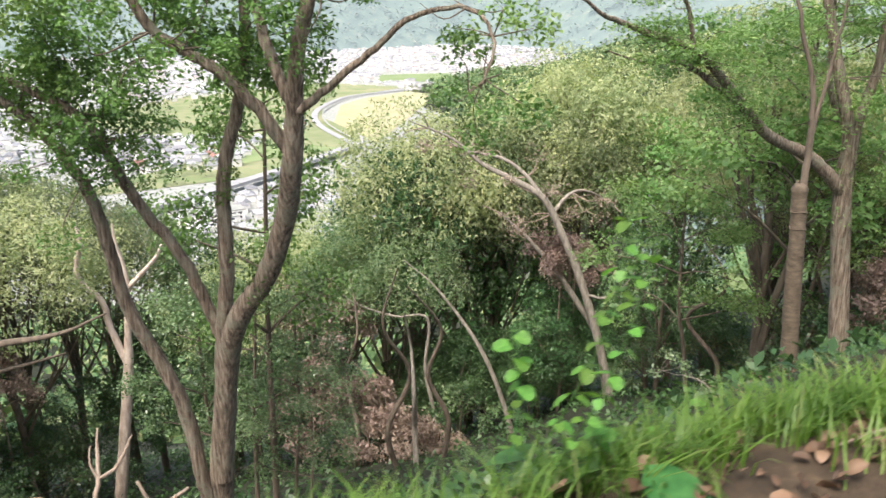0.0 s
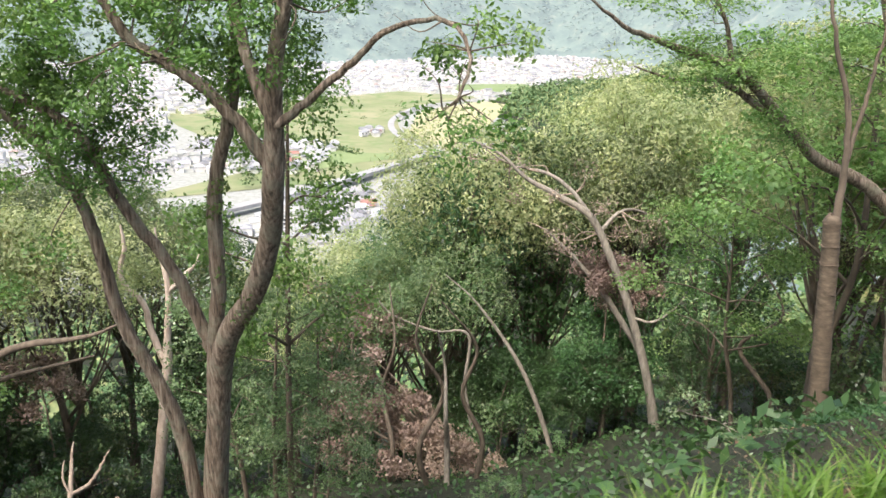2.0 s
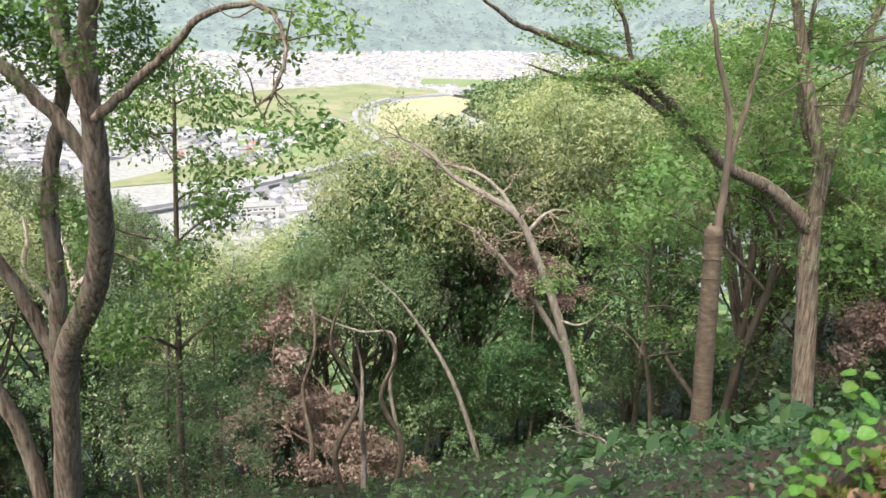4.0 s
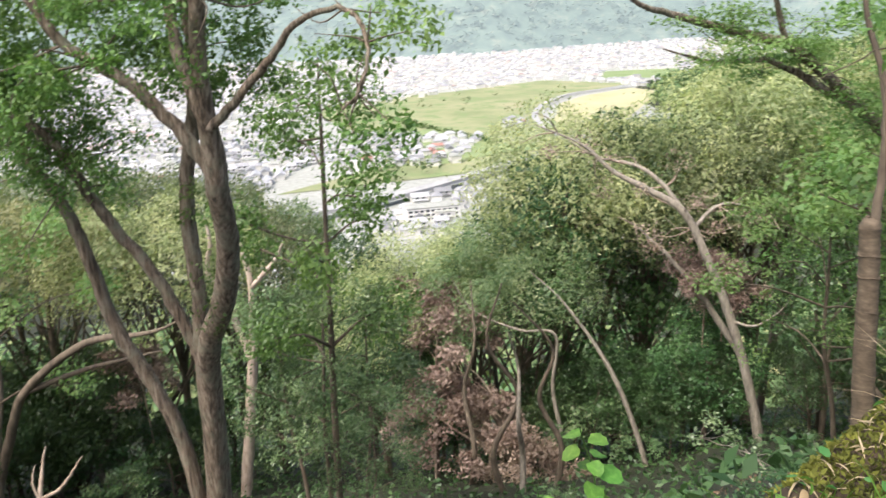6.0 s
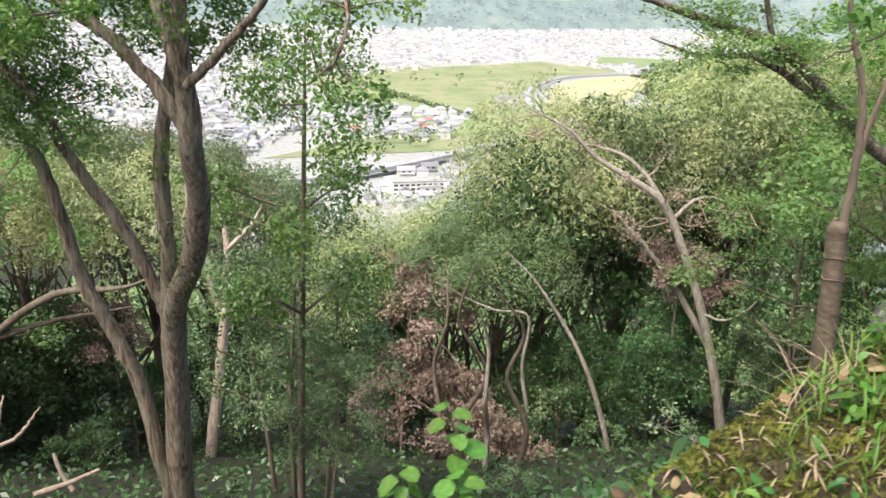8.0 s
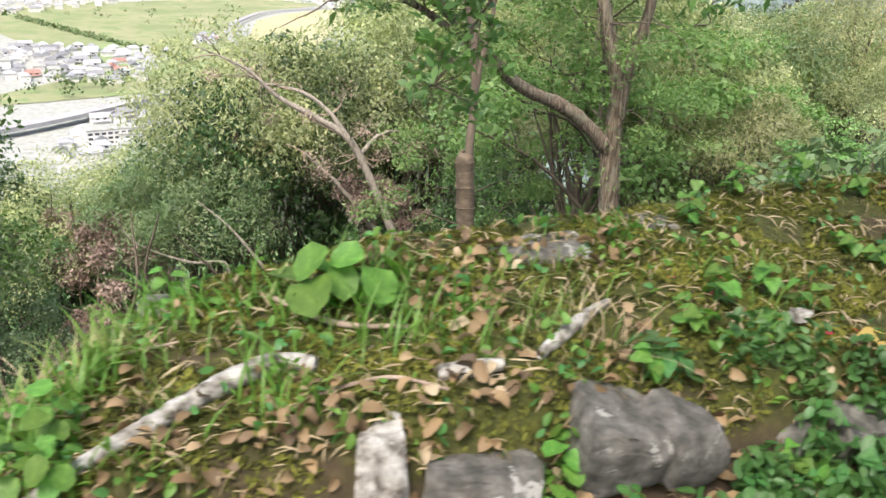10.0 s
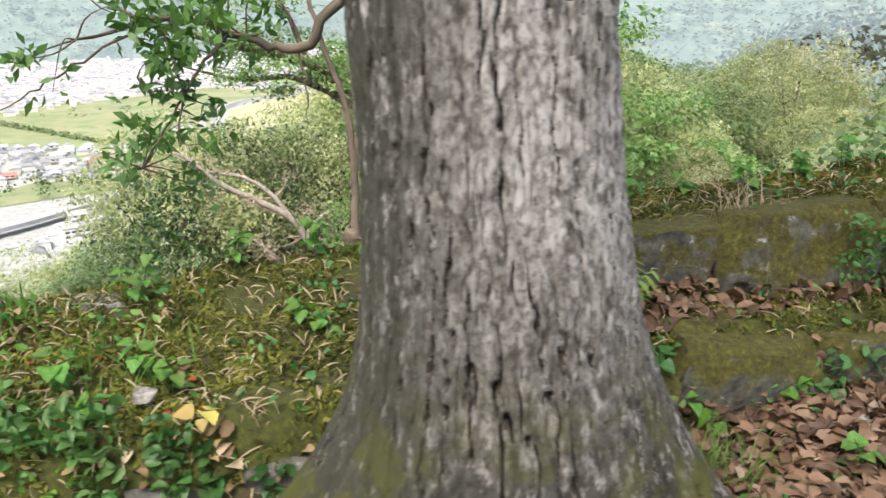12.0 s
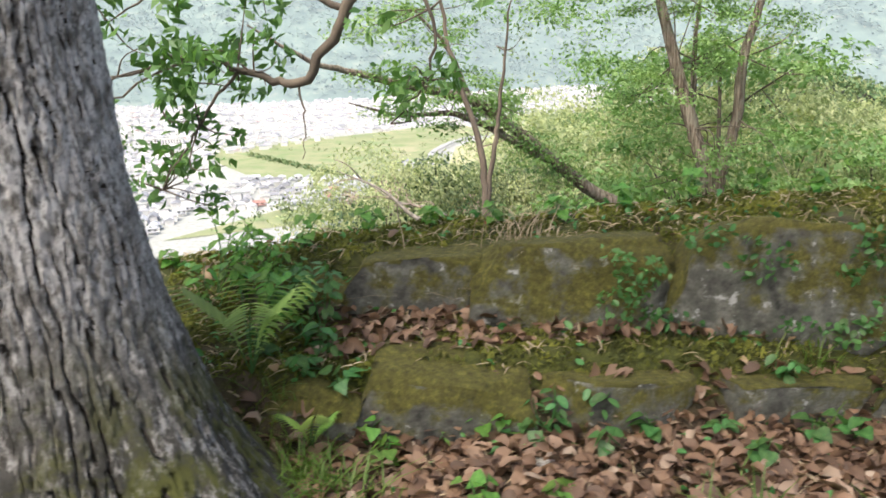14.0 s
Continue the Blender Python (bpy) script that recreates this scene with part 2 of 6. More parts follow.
l.new(sep.outputs[2], high.inputs[0])
crust = mix_node(n, l, 1.0, mix_node(n, l, 1.0, pale, broad, "MULTIPLY"), high.outputs[0], "MULTIPLY")
col = mix_node(n, l, crust, plate, (0.70, 0.685, 0.655))
dark = ramp_node(n, l, noise_node(n, l, w, 4.5, 6, 0.65), [(0.68, (0, 0, 0)), (0.72, (1, 1, 1))])
col = mix_node(n, l, dark, col, (0.05, 0.046, 0.026))
speck = ramp_node(n, l, noise_node(n, l, coords(n, l, (1, 1, 0.6)), 75, 5, 0.65), [(0.40, (0.28, 0.27, 0.25)), (0.52, (1, 1, 1))])
col = mix_node(n, l, 0.8, col, speck, "MULTIPLY")
# dark algae streaks low down, with the trunk base's shade put into the colour
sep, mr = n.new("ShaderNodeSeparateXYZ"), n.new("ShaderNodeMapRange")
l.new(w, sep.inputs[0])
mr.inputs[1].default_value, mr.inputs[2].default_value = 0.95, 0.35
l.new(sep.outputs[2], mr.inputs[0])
shade_algae = ramp_node(n, l, noise_node(n, l, coords(n, l, (1, 1, 0.22)), 34, 8, 0.7), [(0.42, (0, 0, 0)), (0.50, (0.95, 0.95, 0.95))])
col = mix_node(n, l, mix_node(n, l, 1.0, mr.outputs[0], shade_algae, "MULTIPLY"), col, (0.042, 0.04, 0.031))
side = n.new("ShaderNodeMapRange")
side.inputs[1].default_value, side.inputs[2].default_value = 6.42, 6.22
l.new(sep.outputs[0], side.inputs[0])
green_film = ramp_node(n, l, noise_node(n, l, coords(n, l, (1, 1, 0.25)), 30, 8, 0.7), [(0.38, (0, 0, 0)), (0.48, (0.92, 0.92, 0.92))])
col = mix_node(n, l, mix_node(n, l, 1.0, side.outputs[0], green_film, "MULTIPLY"), col, (0.062, 0.062, 0.04))
sep, mr = n.new("ShaderNodeSeparateXYZ"), n.new("ShaderNodeMapRange")
l.new(w, sep.inputs[0])
mr.inputs[1].default_value, mr.inputs[2].default_value = 0.7, 0.25
l.new(sep.outputs[2], mr.inputs[0])
mossy = ramp_node(n, l, noise_node(n, l, w, 6, 8, 0.7), [(0.46, (0, 0, 0)), (0.56, (1, 1, 1))])
col = mix_node(n, l, mix_node(n, l, 1.0, mr.outputs[0], mossy, "MULTIPLY"), col, (0.10, 0.105, 0.016))
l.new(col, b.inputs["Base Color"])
b.inputs["Roughness"].default_value = 0.92
bn = n.new("ShaderNodeBump")
bn.inputs["Strength"].default_value, bn.inputs["Distance"].default_value = 1.0, 0.02
l.new(noise_node(n, l, v, 85, 8, 0.75), bn.inputs["Height"])
l.new(bn.outputs[0], b.inputs["Normal"])

# dark bark for the furrow faces, with the furrows' shade put into its colour
M_FURROW_SHADE = surf("furrow_shade_bark", [(0.3, (0.022, 0.018, 0.013)), (0.6, (0.055, 0.046, 0.034)), (0.8, (0.10, 0.088, 0.066))], 40, (1, 1, 0.3), 0.95, 0.6, 3)

# wooded hills, a plain backdrop of distance: haze put in as a bluish glow
M_HILL, n, l, b = nodes("hazy_hills")
v = coords(n, l)
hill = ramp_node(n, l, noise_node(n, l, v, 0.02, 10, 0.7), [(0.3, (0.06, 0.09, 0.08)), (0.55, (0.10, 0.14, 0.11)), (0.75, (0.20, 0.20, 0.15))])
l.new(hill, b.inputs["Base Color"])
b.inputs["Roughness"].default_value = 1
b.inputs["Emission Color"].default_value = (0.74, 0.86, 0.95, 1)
b.inputs["Emission Strength"].default_value = HAZE_GLOW
# the same painted haze glow for the trees on the hills
M_FARHILL, n, l, b = nodes("hazy_woods")
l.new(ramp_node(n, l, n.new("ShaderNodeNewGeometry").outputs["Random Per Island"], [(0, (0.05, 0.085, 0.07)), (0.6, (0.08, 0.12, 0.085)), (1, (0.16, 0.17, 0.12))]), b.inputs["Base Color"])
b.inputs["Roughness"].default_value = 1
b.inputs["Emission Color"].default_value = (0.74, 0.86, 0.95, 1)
b.inputs["Emission Strength"].default_value = HAZE_GLOW


# ---- geometry helpers ----
def mesh_of(name, verts, faces, material=None, smooth=False):
    me = bpy.data.meshes.new(name)
    verts = np.asarray(verts, np.float32)
    if isinstance(faces, np.ndarray):
        k = faces.shape[1]
        me.vertices.add(len(verts))
        me.vertices.foreach_set("co", verts.ravel())
        me.loops.add(faces.size)
        me.loops.foreach_set("vertex_index", faces.astype(np.int32).ravel())
        me.polygons.add(len(faces))
        me.polygons.foreach_set("loop_start", np.arange(0, faces.size, k, dtype=np.int32))
        me.update(calc_edges=True)
        me.validate()
    else:
        me.from_pydata(verts.tolist(), [], faces)
    if material:
        me.materials.append(material)
    if smooth:
        me.polygons.foreach_set("use_smooth", np.ones(len(me.polygons), bool))
    return me


def part(name, me, parent, label=""):
    ob = new(name, me)
    ob.parent = parent
    return tagged(ob, label)


def thing(name, at, label, category, group="", kind=""):
    ob = new(name)
    ob.location = at
    ob.empty_display_size = 0.1
    return tagged(ob, label, category, group, kind)


def curve_through(pts, per=5):
    """A smooth line through points of x, y, z, radius."""
    p = np.asarray(pts, float)
    q = np.vstack([2 * p[0] - p[1], p, 2 * p[-1] - p[-2]])
    out = []
    for i in range(1, len(q) - 2):
        for t in np.linspace(0, 1, per, endpoint=False):
            out.append(0.5 * (2 * q[i] + (q[i + 1] - q[i - 1]) * t + (2 * q[i - 1] - 5 * q[i] + 4 * q[i + 1] - q[i + 2]) * t**2 + (3 * q[i] - q[i - 1] - 3 * q[i + 1] + q[i + 2]) * t**3))
    out.append(p[-1])
    return np.array(out)


def tube(line, segs=8, rough=0.0, rng=None):
    """Rings of quads along a line of x, y, z, radius."""
    p, r = line[:, :3], np.maximum(line[:, 3], 0.001)
    d = np.gradient(p, axis=0)
    d /= np.linalg.norm(d, axis=1, keepdims=True) + 1e-9
    ref = np.where(np.abs(d[:, 2:3]) > 0.8, [[1.0, 0, 0]], [[0, 0, 1.0]]) if np.abs(d[:, 2]).min() <= 0.8 and np.abs(d[:, 2]).max() <= 0.8 else np.tile([[0.9, 0.35, 0.1]], (len(p), 1))
    u = np.cross(d, ref)
    u /= np.linalg.norm(u, axis=1, keepdims=True) + 1e-9
    w = np.cross(d, u)
    a = np.linspace(0, 2 * np.pi, segs, endpoint=False)
    rr = r[:, None] * (1 + (rough * rng.standard_normal((len(p), segs)) if rough else np.zeros((len(p), segs))))
    v = p[:, None] + rr[..., None] * (np.cos(a)[None, :, None] * u[:, None] + np.sin(a)[None, :, None] * w[:, None])
    i, j = np.meshgrid(np.arange(len(p) - 1), np.arange(segs), indexing="ij")
    k = (j + 1) % segs
    f = np.stack([i * segs + j, i * segs + k, (i + 1) * segs + k, (i + 1) * segs + j], -1).reshape(-1, 4)
    return v.reshape(-1, 3), f


def join(pieces):
    vs, fs, n0 = [], [], 0
    for v, f in pieces:
        vs.append(v)
        fs.append(f + n0)
        n0 += len(v)
    return np.vstack(vs), np.vstack(fs)


def unit(v):
    return v / (np.linalg.norm(v, axis=-1, keepdims=True) + 1e-9)


def leaf_quads(rng, at, size, up=0.5, width=0.5, out=None, fold=0.12):
    """A pointed leaf of four corners at each place, turned at random, more or less level."""
    k = len(at)
    nrm = unit(rng.standard_normal((k, 3)) + np.array([0, 0, up * 2]) + (0 if out is None else out))
    d = unit(np.cross(nrm, rng.standard_normal((k, 3))))
    s = np.cross(nrm, d)
    ln = (size * rng.uniform(0.6, 1.3, k))[:, None]
    v = np.stack([at - d * ln * 0.5, at + s * ln * width * 0.5 + nrm * ln * fold, at + d * ln * 0.5, at - s * ln * width * 0.5 + nrm * ln * fold], 1)
    return v.reshape(-1, 3), np.arange(4 * k).reshape(-1, 4)


def clump(rng, centre, radius, count, flat=0.6):
    """Places within a lobed clump, most of them near its outside."""
    d = unit(rng.standard_normal((count, 3)))
    r = radius * rng.uniform(0.08, 1, count) ** 0.42 * (1 + 0.18 * np.sin(5 * d[:, 0] + 3 * d[:, 1]) + 0.15 * np.sin(7 * d[:, 1] - 4 * d[:, 2]))
    return np.asarray(centre) + d * r[:, None] * [1, 1, flat], d


def broad_tree(seed, height, crown, low, limbs, leaf, per_clump, clump_r, mat_leaf, mat_bark, lean=0.08, flat=0.65, up=0.45, r0=None):
    """Meshes of a woodland tree: a bent trunk with forking limbs, and leaves in clumps at their ends."""
    rng = np.random.default_rng(seed)
    r0 = r0 or height * 0.013 + 0.03
    top = np.array([rng.normal(0, lean * height), rng.normal(0, lean * height), height * 0.86])
    mid = top * 0.5 + [rng.normal(0, 0.03 * height), rng.normal(0, 0.03 * height), 0]
    stem = curve_through([(0, 0, -1.5, r0 * 1.3), (*(mid * 0.5), r0), (*mid, r0 * 0.8), (*(mid * 0.4 + top * 0.6), r0 * 0.55), (*top, r0 * 0.2)], 4)
    wood, ends = [tube(stem, 6)], []
    for i in range(limbs):
        t = low + (0.95 - low) * (i + rng.uniform(0, 0.8)) / limbs
        s = stem[min(len(stem) - 1, int((0.12 + 0.88 * t) * (len(stem) - 1)))]
        az = i * 2.4 + rng.uniform(-0.5, 0.5)
        reach = crown * (0.55 + 0.45 * math.sin(math.pi * min(1, 0.25 + 0.85 * (t - low) / (1 - low)))) * rng.uniform(0.7, 1.1)
        e = s[:3] + np.array([math.cos(az) * reach, math.sin(az) * reach, reach * rng.uniform(0.15, 0.6)])
        bend = (s[:3] + e) / 2 + [0, 0, reach * rng.uniform(-0.05, 0.18)] + rng.normal(0, 0.06 * reach, 3)
        wood.append(tube(curve_through([(*s[:3], s[3] * 0.6), (*bend, s[3] * 0.38), (*e, 0.012)], 3), 4))
        ends += [e]
        for _ in range(2):
            q = bend + (e - bend) * rng.uniform(0, 0.7)
            e2 = q + unit(e - s[:3] + rng.normal(0, reach * 0.7, 3)) * reach * rng.uniform(0.35, 0.6)
            wood.append(tube(curve_through([(*q, s[3] * 0.25), (*((q + e2) / 2 + rng.normal(0, 0.05 * reach, 3)), s[3] * 0.16), (*e2, 0.008)], 2), 3))
            ends += [e2]
    ends += [top, top - [0.3, 0.2, 0.3]]
    at, dirs = [], []
    for e in ends:
        a, d = clump(rng, e, clump_r * rng.uniform(0.65, 1.2), int(per_clump * rng.uniform(0.6, 1.3)), flat)
        at.append(a), dirs.append(d)
    lv, lf = leaf_quads(rng, np.vstack(at), leaf, up, 0.55, np.vstack(dirs) * 0.9)
    wv, wf = join(wood)
    return mesh_of("trunk", wv, wf, mat_bark, True), mesh_of("crown", lv, lf, mat_leaf)


def leaf_slips(rng, at, size, nrm, width=0.5):
    """Small three-cornered leaves, for crowns seen from afar."""
    k = len(at)
    nrm = unit(nrm)
    d = unit(np.cross(nrm, rng.standard_normal((k, 3))))
    s = np.cross(nrm, d)
    ln = (size * rng.uniform(0.6, 1.35, k))[:, None]
    v = np.stack([at - d * ln * 0.5 - s * ln * width * 0.5, at - d * ln * 0.5 + s * ln * width * 0.5, at + d * ln * 0.6], 1)
    return v.reshape(-1, 3), np.arange(3 * k).reshape(-1, 3)


def domed_tree(seed, height, wide, depth, lobes, per_lobe, leaf, mat_leaf, mat_bark, swell=0.36, flat=0.8):
    """Meshes of an evergreen of the wood: a bare forking trunk under a dome of many leafy lobes."""
    rng = np.random.default_rng(seed)
    centre = np.array([rng.normal(0, 0.05 * height), rng.normal(0, 0.05 * height), height - depth])
    r0 = height * 0.011 + 0.03
    fork = centre * [0.6, 0.6, 0.62] + [*rng.normal(0, 0.03 * height, 2), 0]
    stem = curve_through([(0, 0, -1.5, r0 * 1.3), (*(fork * [0.3, 0.3, 0.5]), r0), (*fork, r0 * 0.8), (*(centre + [0, 0, depth * 0.3]), r0 * 0.3)], 5)
    wood, at, out = [tube(stem, 6)], [], []
    for i in range(lobes):
        up = -0.28 + 1.26 * (i + 0.5) / lobes
        az = i * 2.39996 + rng.uniform(-0.5, 0.5)
        ring = math.sqrt(max(0.0, 1 - min(1, abs(up)) ** 2))
        d = np.array([ring * math.cos(az), ring * math.sin(az), up])
        c = centre + d * [wide, wide, depth] * rng.uniform(0.55, 0.86)
        lr = wide * swell * rng.uniform(0.65, 1.25)
        if i % 2 == 0:
            s = stem[rng.integers(len(stem) // 3, len(stem) - 1)]
            m = (s[:3] + c) / 2 + rng.normal(0, 0.08 * wide, 3) - [0, 0, 0.1 * wide]
            wood.append(tube(curve_through([(*s[:3], s[3] * 0.5), (*m, s[3] * 0.3), (*c, 0.012)], 3), 4))
        k = int(per_lobe * rng.uniform(0.6, 1.4))
        e = unit(rng.standard_normal((k, 3)) + d * 0.55 + [0, 0, 0.35])
        knob = 1 + 0.22 * np.sin(6 * e[:, 0] + i) * np.sin(5 * e[:, 1] + 2 * i) + 0.14 * np.sin(11 * e[:, 2] + 9 * e[:, 0])
        at.append(c + e * (lr * rng.uniform(0.35, 1, k) ** 0.4 * knob)[:, None] * [1, 1, flat])
        out.append(e * 1.1 + [0, 0, 0.5] + rng.standard_normal((k, 3)) * 0.75)
    return mesh_of("trunk", *join(wood), mat_bark, True), mesh_of("crown", *leaf_slips(rng, np.vstack(at), leaf, np.vstack(out)), mat_leaf)


def plant_tree(name, meshes, at, turn, size, label, category="tree", group=""):
    ob = thing(name, at, label, category, group)
    ob.rotation_euler, ob.scale = (0, 0, turn), (size, size, size) if not isinstance(size, tuple) else size
    part("trunk", meshes[0], ob)
    tagged(part("crown", meshes[1], ob), kind="stuff")
    return ob


# ---- ground ----
RIM = np.array([(-60, -19), (-20, -8), (-6, -2.7), (-3, -0.8), (-2.35, -0.4), (-1.38, 0.12), (-0.58, 0.5), (0.0, 0.95), (0.57, 1.2), (1.02, 1.42), (1.7, 1.85), (2.3, 2.42), (2.54, 2.58), (2.9, 2.9), (3.2, 3.3), (3.34, 3.54), (3.6, 3.6), (3.8, 3.85), (4.77, 4.2), (5.9, 4.7), (7, 4.88), (8, 5.0), (9, 5.15), (12, 6), (30, 11), (60, 18)])
TIER_X, TIER_UP = np.array([3.3, 3.5, 3.75, 4.3, 6, 7, 9, 12, 14]), np.array([0.0, 0.06, 0.17, 0.24, 0.28, 0.26, 0.27, 0.25, 0.1])


def ease(v, a, b):
    t = np.clip((v - a) / (b - a), 0, 1)
    return t * t * (3 - 2 * t)


def waves(x, y, s, seed):
    """Soft unevenness from crossed waves."""
    g = np.random.default_rng(seed)
    z = 0
    for i in range(7):
        a, f, p = g.uniform(0, 6.28), g.uniform(0.6, 1.8) / s, g.uniform(0, 6.28)
        z = z + np.sin((x * np.cos(a) + y * np.sin(a)) * f * 6.28 + p) / 7
    return z


def ground_z(x, y):
    x, y = np.asarray(x, float), np.asarray(y, float)
    rim = np.interp(x, RIM[:, 0], RIM[:, 1])
    d = y - rim
    z = -0.16 + 0.16 * ease(x, 1.6, 3.9) + 0.02 * waves(x, y, 0.5, 3) + 0.035 * waves(x, y, 1.7, 4)
    foot = 3.12 + 0.26 * (x - 4.3) + 0.10 * ease(x, 6.4, 7.1)
    z = z + np.interp(x, TIER_X, TIER_UP) * ease(y, foot - 0.06, foot + 0.12)
    z = z + 0.10 * ease(y, foot + 0.1, rim) * ease(x, 2.5, 4.5)
    second = 4.53 + 0.06 * (x - 7.5)
    z = z + np.interp(x, [6.1, 7.0, 8.8, 14], [0, 0.17, 0.30, 0.3]) * ease(y, second - 0.05, second + 0.08)
    z = z + 0.08 * np.exp(-((d + 0.25) / 0.3) ** 2) * ease(-x, -3, 1)
    o = np.maximum(d - 0.05, 0)
    fall = np.interp(o, [0, 0.4, 1, 2, 25, 60, 200, 420, 3000], [0, 0.5, 1.25, 2.1, 16.8, 34, 105, 165, 165]) 
    fall = fall - np.clip(0.46 * (x - 15), 0, 40) * ease(o, 4, 40) * (1 - ease(y, 130, 330))
    fall = np.where(o > 0, np.minimum(fall, 165), 0)
    z = z - fall + 0.4 * waves(x, y, 9, 7) * ease(o, 2, 8) * (1 - ease(y, 150, 400))
    spur = 150 * np.exp(-(((x - 330) / 190) ** 2 + ((y - 520) / 170) ** 2))
    knoll = 95 * np.exp(-(((x - 332) / 200) ** 2 + ((y - 1426) / 230) ** 2))
    return z + spur * ease(y, 100, 260) + knoll


def axis(dense, lo, hi, ends, count):
    n = np.arange(lo, hi, dense)
    g = np.geomspace(dense, 1, count)
    a = lo - (lo - ends[0]) * (np.cumsum(g) / g.sum())
    c = hi + (ends[1] - hi) * (np.cumsum(g) / g.sum())
    return np.concatenate([a[::-1], n, c])


gx, gy = axis(0.07, -3, 9.6, (-3000, 3000), 80), axis(0.065, -1.2, 6.0, (-3000, 3000), 95)
X, Y = np.meshgrid(gx, gy, indexing="ij")
i, j = np.meshgrid(np.arange(len(gx) - 1), np.arange(len(gy) - 1), indexing="ij")
k = len(gy)
grid = np.stack([i * k + j, (i + 1) * k + j, (i + 1) * k + j + 1, i * k + j + 1], -1).reshape(-1, 4)
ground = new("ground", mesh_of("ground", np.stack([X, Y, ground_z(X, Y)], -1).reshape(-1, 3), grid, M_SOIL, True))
tagged(ground, "brown leaf-strewn hillside soil with mossy banks falling steeply to the valley", "ground", kind="structure")
VALLEY = -165.0


def terrain(name, fn, xs, ys, material, label):
    X, Y = np.meshgrid(xs, ys, indexing="ij")
    i, j = np.meshgrid(np.arange(len(xs) - 1), np.arange(len(ys) - 1), indexing="ij")
    k = len(ys)
    f = np.stack([i * k + j, (i + 1) * k + j, (i + 1) * k + j + 1, i * k + j + 1], -1).reshape(-1, 4)
    return tagged(new(name, mesh_of(name, np.stack([X, Y, fn(X, Y)], -1).reshape(-1, 3), f, material, True)), label, "hills", kind="structure")


def mountain_z(x, y):
    foot = np.interp(x, [-2500, -1200, -600, 0, 250, 600, 2500], [1725, 2010, 2185, 2760, 2500, 1850, 1500])
    t = np.maximum(y - foot, 0)
    ridge = 1 + 0.25 * waves(x, y, 900, 11) + 0.12 * waves(x, y, 330, 12)
    return VALLEY - 2 + 0.42 * t * ridge * (1 - ease(t, 900, 2400) * 0.5)


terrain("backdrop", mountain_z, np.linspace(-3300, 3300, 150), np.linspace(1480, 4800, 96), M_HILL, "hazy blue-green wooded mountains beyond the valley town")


# ---- the forked oak below the path ----
def limbs_of(parent, name, lines, material, segs, rng, per=6):
    for pts in lines:
        line = curve_through(pts, per)
        line[1:-1, :3] += rng.normal(0, 0.012, (len(line) - 2, 3))
        part(name, mesh_of(name, *tube(line, segs, 0.035, rng), material, True), parent)


def twigs(rng, points, reach, count, r=0.012):
    """Short crooked twigs from points of a limb, and the places of their tips."""
    wood, tips = [], []
    for _ in range(count):
        s = np.asarray(points[rng.integers(len(points))], float)[:3]
        d = unit(rng.standard_normal(3) * [1, 1, 0.7] + [0, 0, 0.15])
        e = s + d * reach * rng.uniform(0.4, 1.1)
        m = (s + e) / 2 + rng.normal(0, 0.12 * reach, 3)
        wood.append(tube(curve_through([(*s, r * 1.6), (*m, r), (*e, r * 0.4)], 4), 4))
        tips += [e, m * 0.4 + e * 0.6]
    return wood, tips


def crown_on(rng, parent, tips, radius, count, leaf, material, flat=0.6, up=0.5, width=0.5, name="crown"):
    at, dirs = zip(*[clump(rng, t, radius * rng.uniform(0.6, 1.25), int(count * rng.uniform(0.5, 1.4)), flat) for t in tips])
    return tagged(part(name, mesh_of(name, *leaf_quads(rng, np.vstack(at), leaf, up, width, np.vstack(dirs) * 0.4), material), parent), kind="stuff")


rng = np.random.default_rng(21)
oak = thing("forked_oak_tree", (0, 0, 0), "tall brown oak with several bending stems and fresh green leaves", "tree")
OAK_RIGHT = [(-8.83, 16.65, -15.28, 0.441), (-8.79, 16.51, -12.47, 0.350), (-8.07, 15.81, -7.87, 0.271), (-7.51, 15.24, -6.11, 0.258), (-6.61, 14.68, -4.76, 0.244), (-5.98, 14.12, -3.29, 0.224), (-5.67, 13.55, -2.11, 0.210), (-5.56, 13.41, -1.46, 0.204), (-5.44, 13.13, -0.66, 0.165), (-5.26, 12.85, 0.35, 0.146), (-4.96, 12.56, 1.28, 0.127), (-4.71, 12.28, 2.55, 0.107), (-4.20, 12.00, 4.54, 0.063), (-3.94, 11.86, 6.59, 0.025)]
OAK_LIMB = [(-5.64, 13.48, -1.78, 0.153), (-6.17, 13.27, -0.91, 0.127), (-6.81, 13.13, -0.20, 0.117), (-7.46, 12.99, 0.24, 0.108), (-7.92, 12.85, 0.58, 0.099), (-8.34, 12.56, 1.42, 0.086), (-8.95, 12.28, 2.29, 0.070), (-10.21, 12.00, 3.55, 0.025)]
OAK_SECOND = [(-5.47, 13.20, -0.82, 0.127), (-5.80, 13.27, -0.19, 0.115), (-6.07, 13.41, 0.69, 0.108), (-6.28, 13.69, 1.27, 0.102), (-6.55, 13.97, 2.43, 0.077), (-6.96, 14.40, 4.65, 0.026)]
OAK_MID = [(-8.50, 16.23, -11.04, 0.259), (-8.09, 15.67, -7.29, 0.194), (-7.73, 15.38, -4.82, 0.174), (-7.64, 15.24, -3.45, 0.167), (-7.53, 15.24, -2.32, 0.155), (-7.09, 15.10, -0.97, 0.135), (-6.84, 14.96, 0.19, 0.122), (-6.76, 14.82, 1.26, 0.109), (-6.74, 14.82, 2.50, 0.090), (-7.00, 15.10, 4.93, 0.026)]
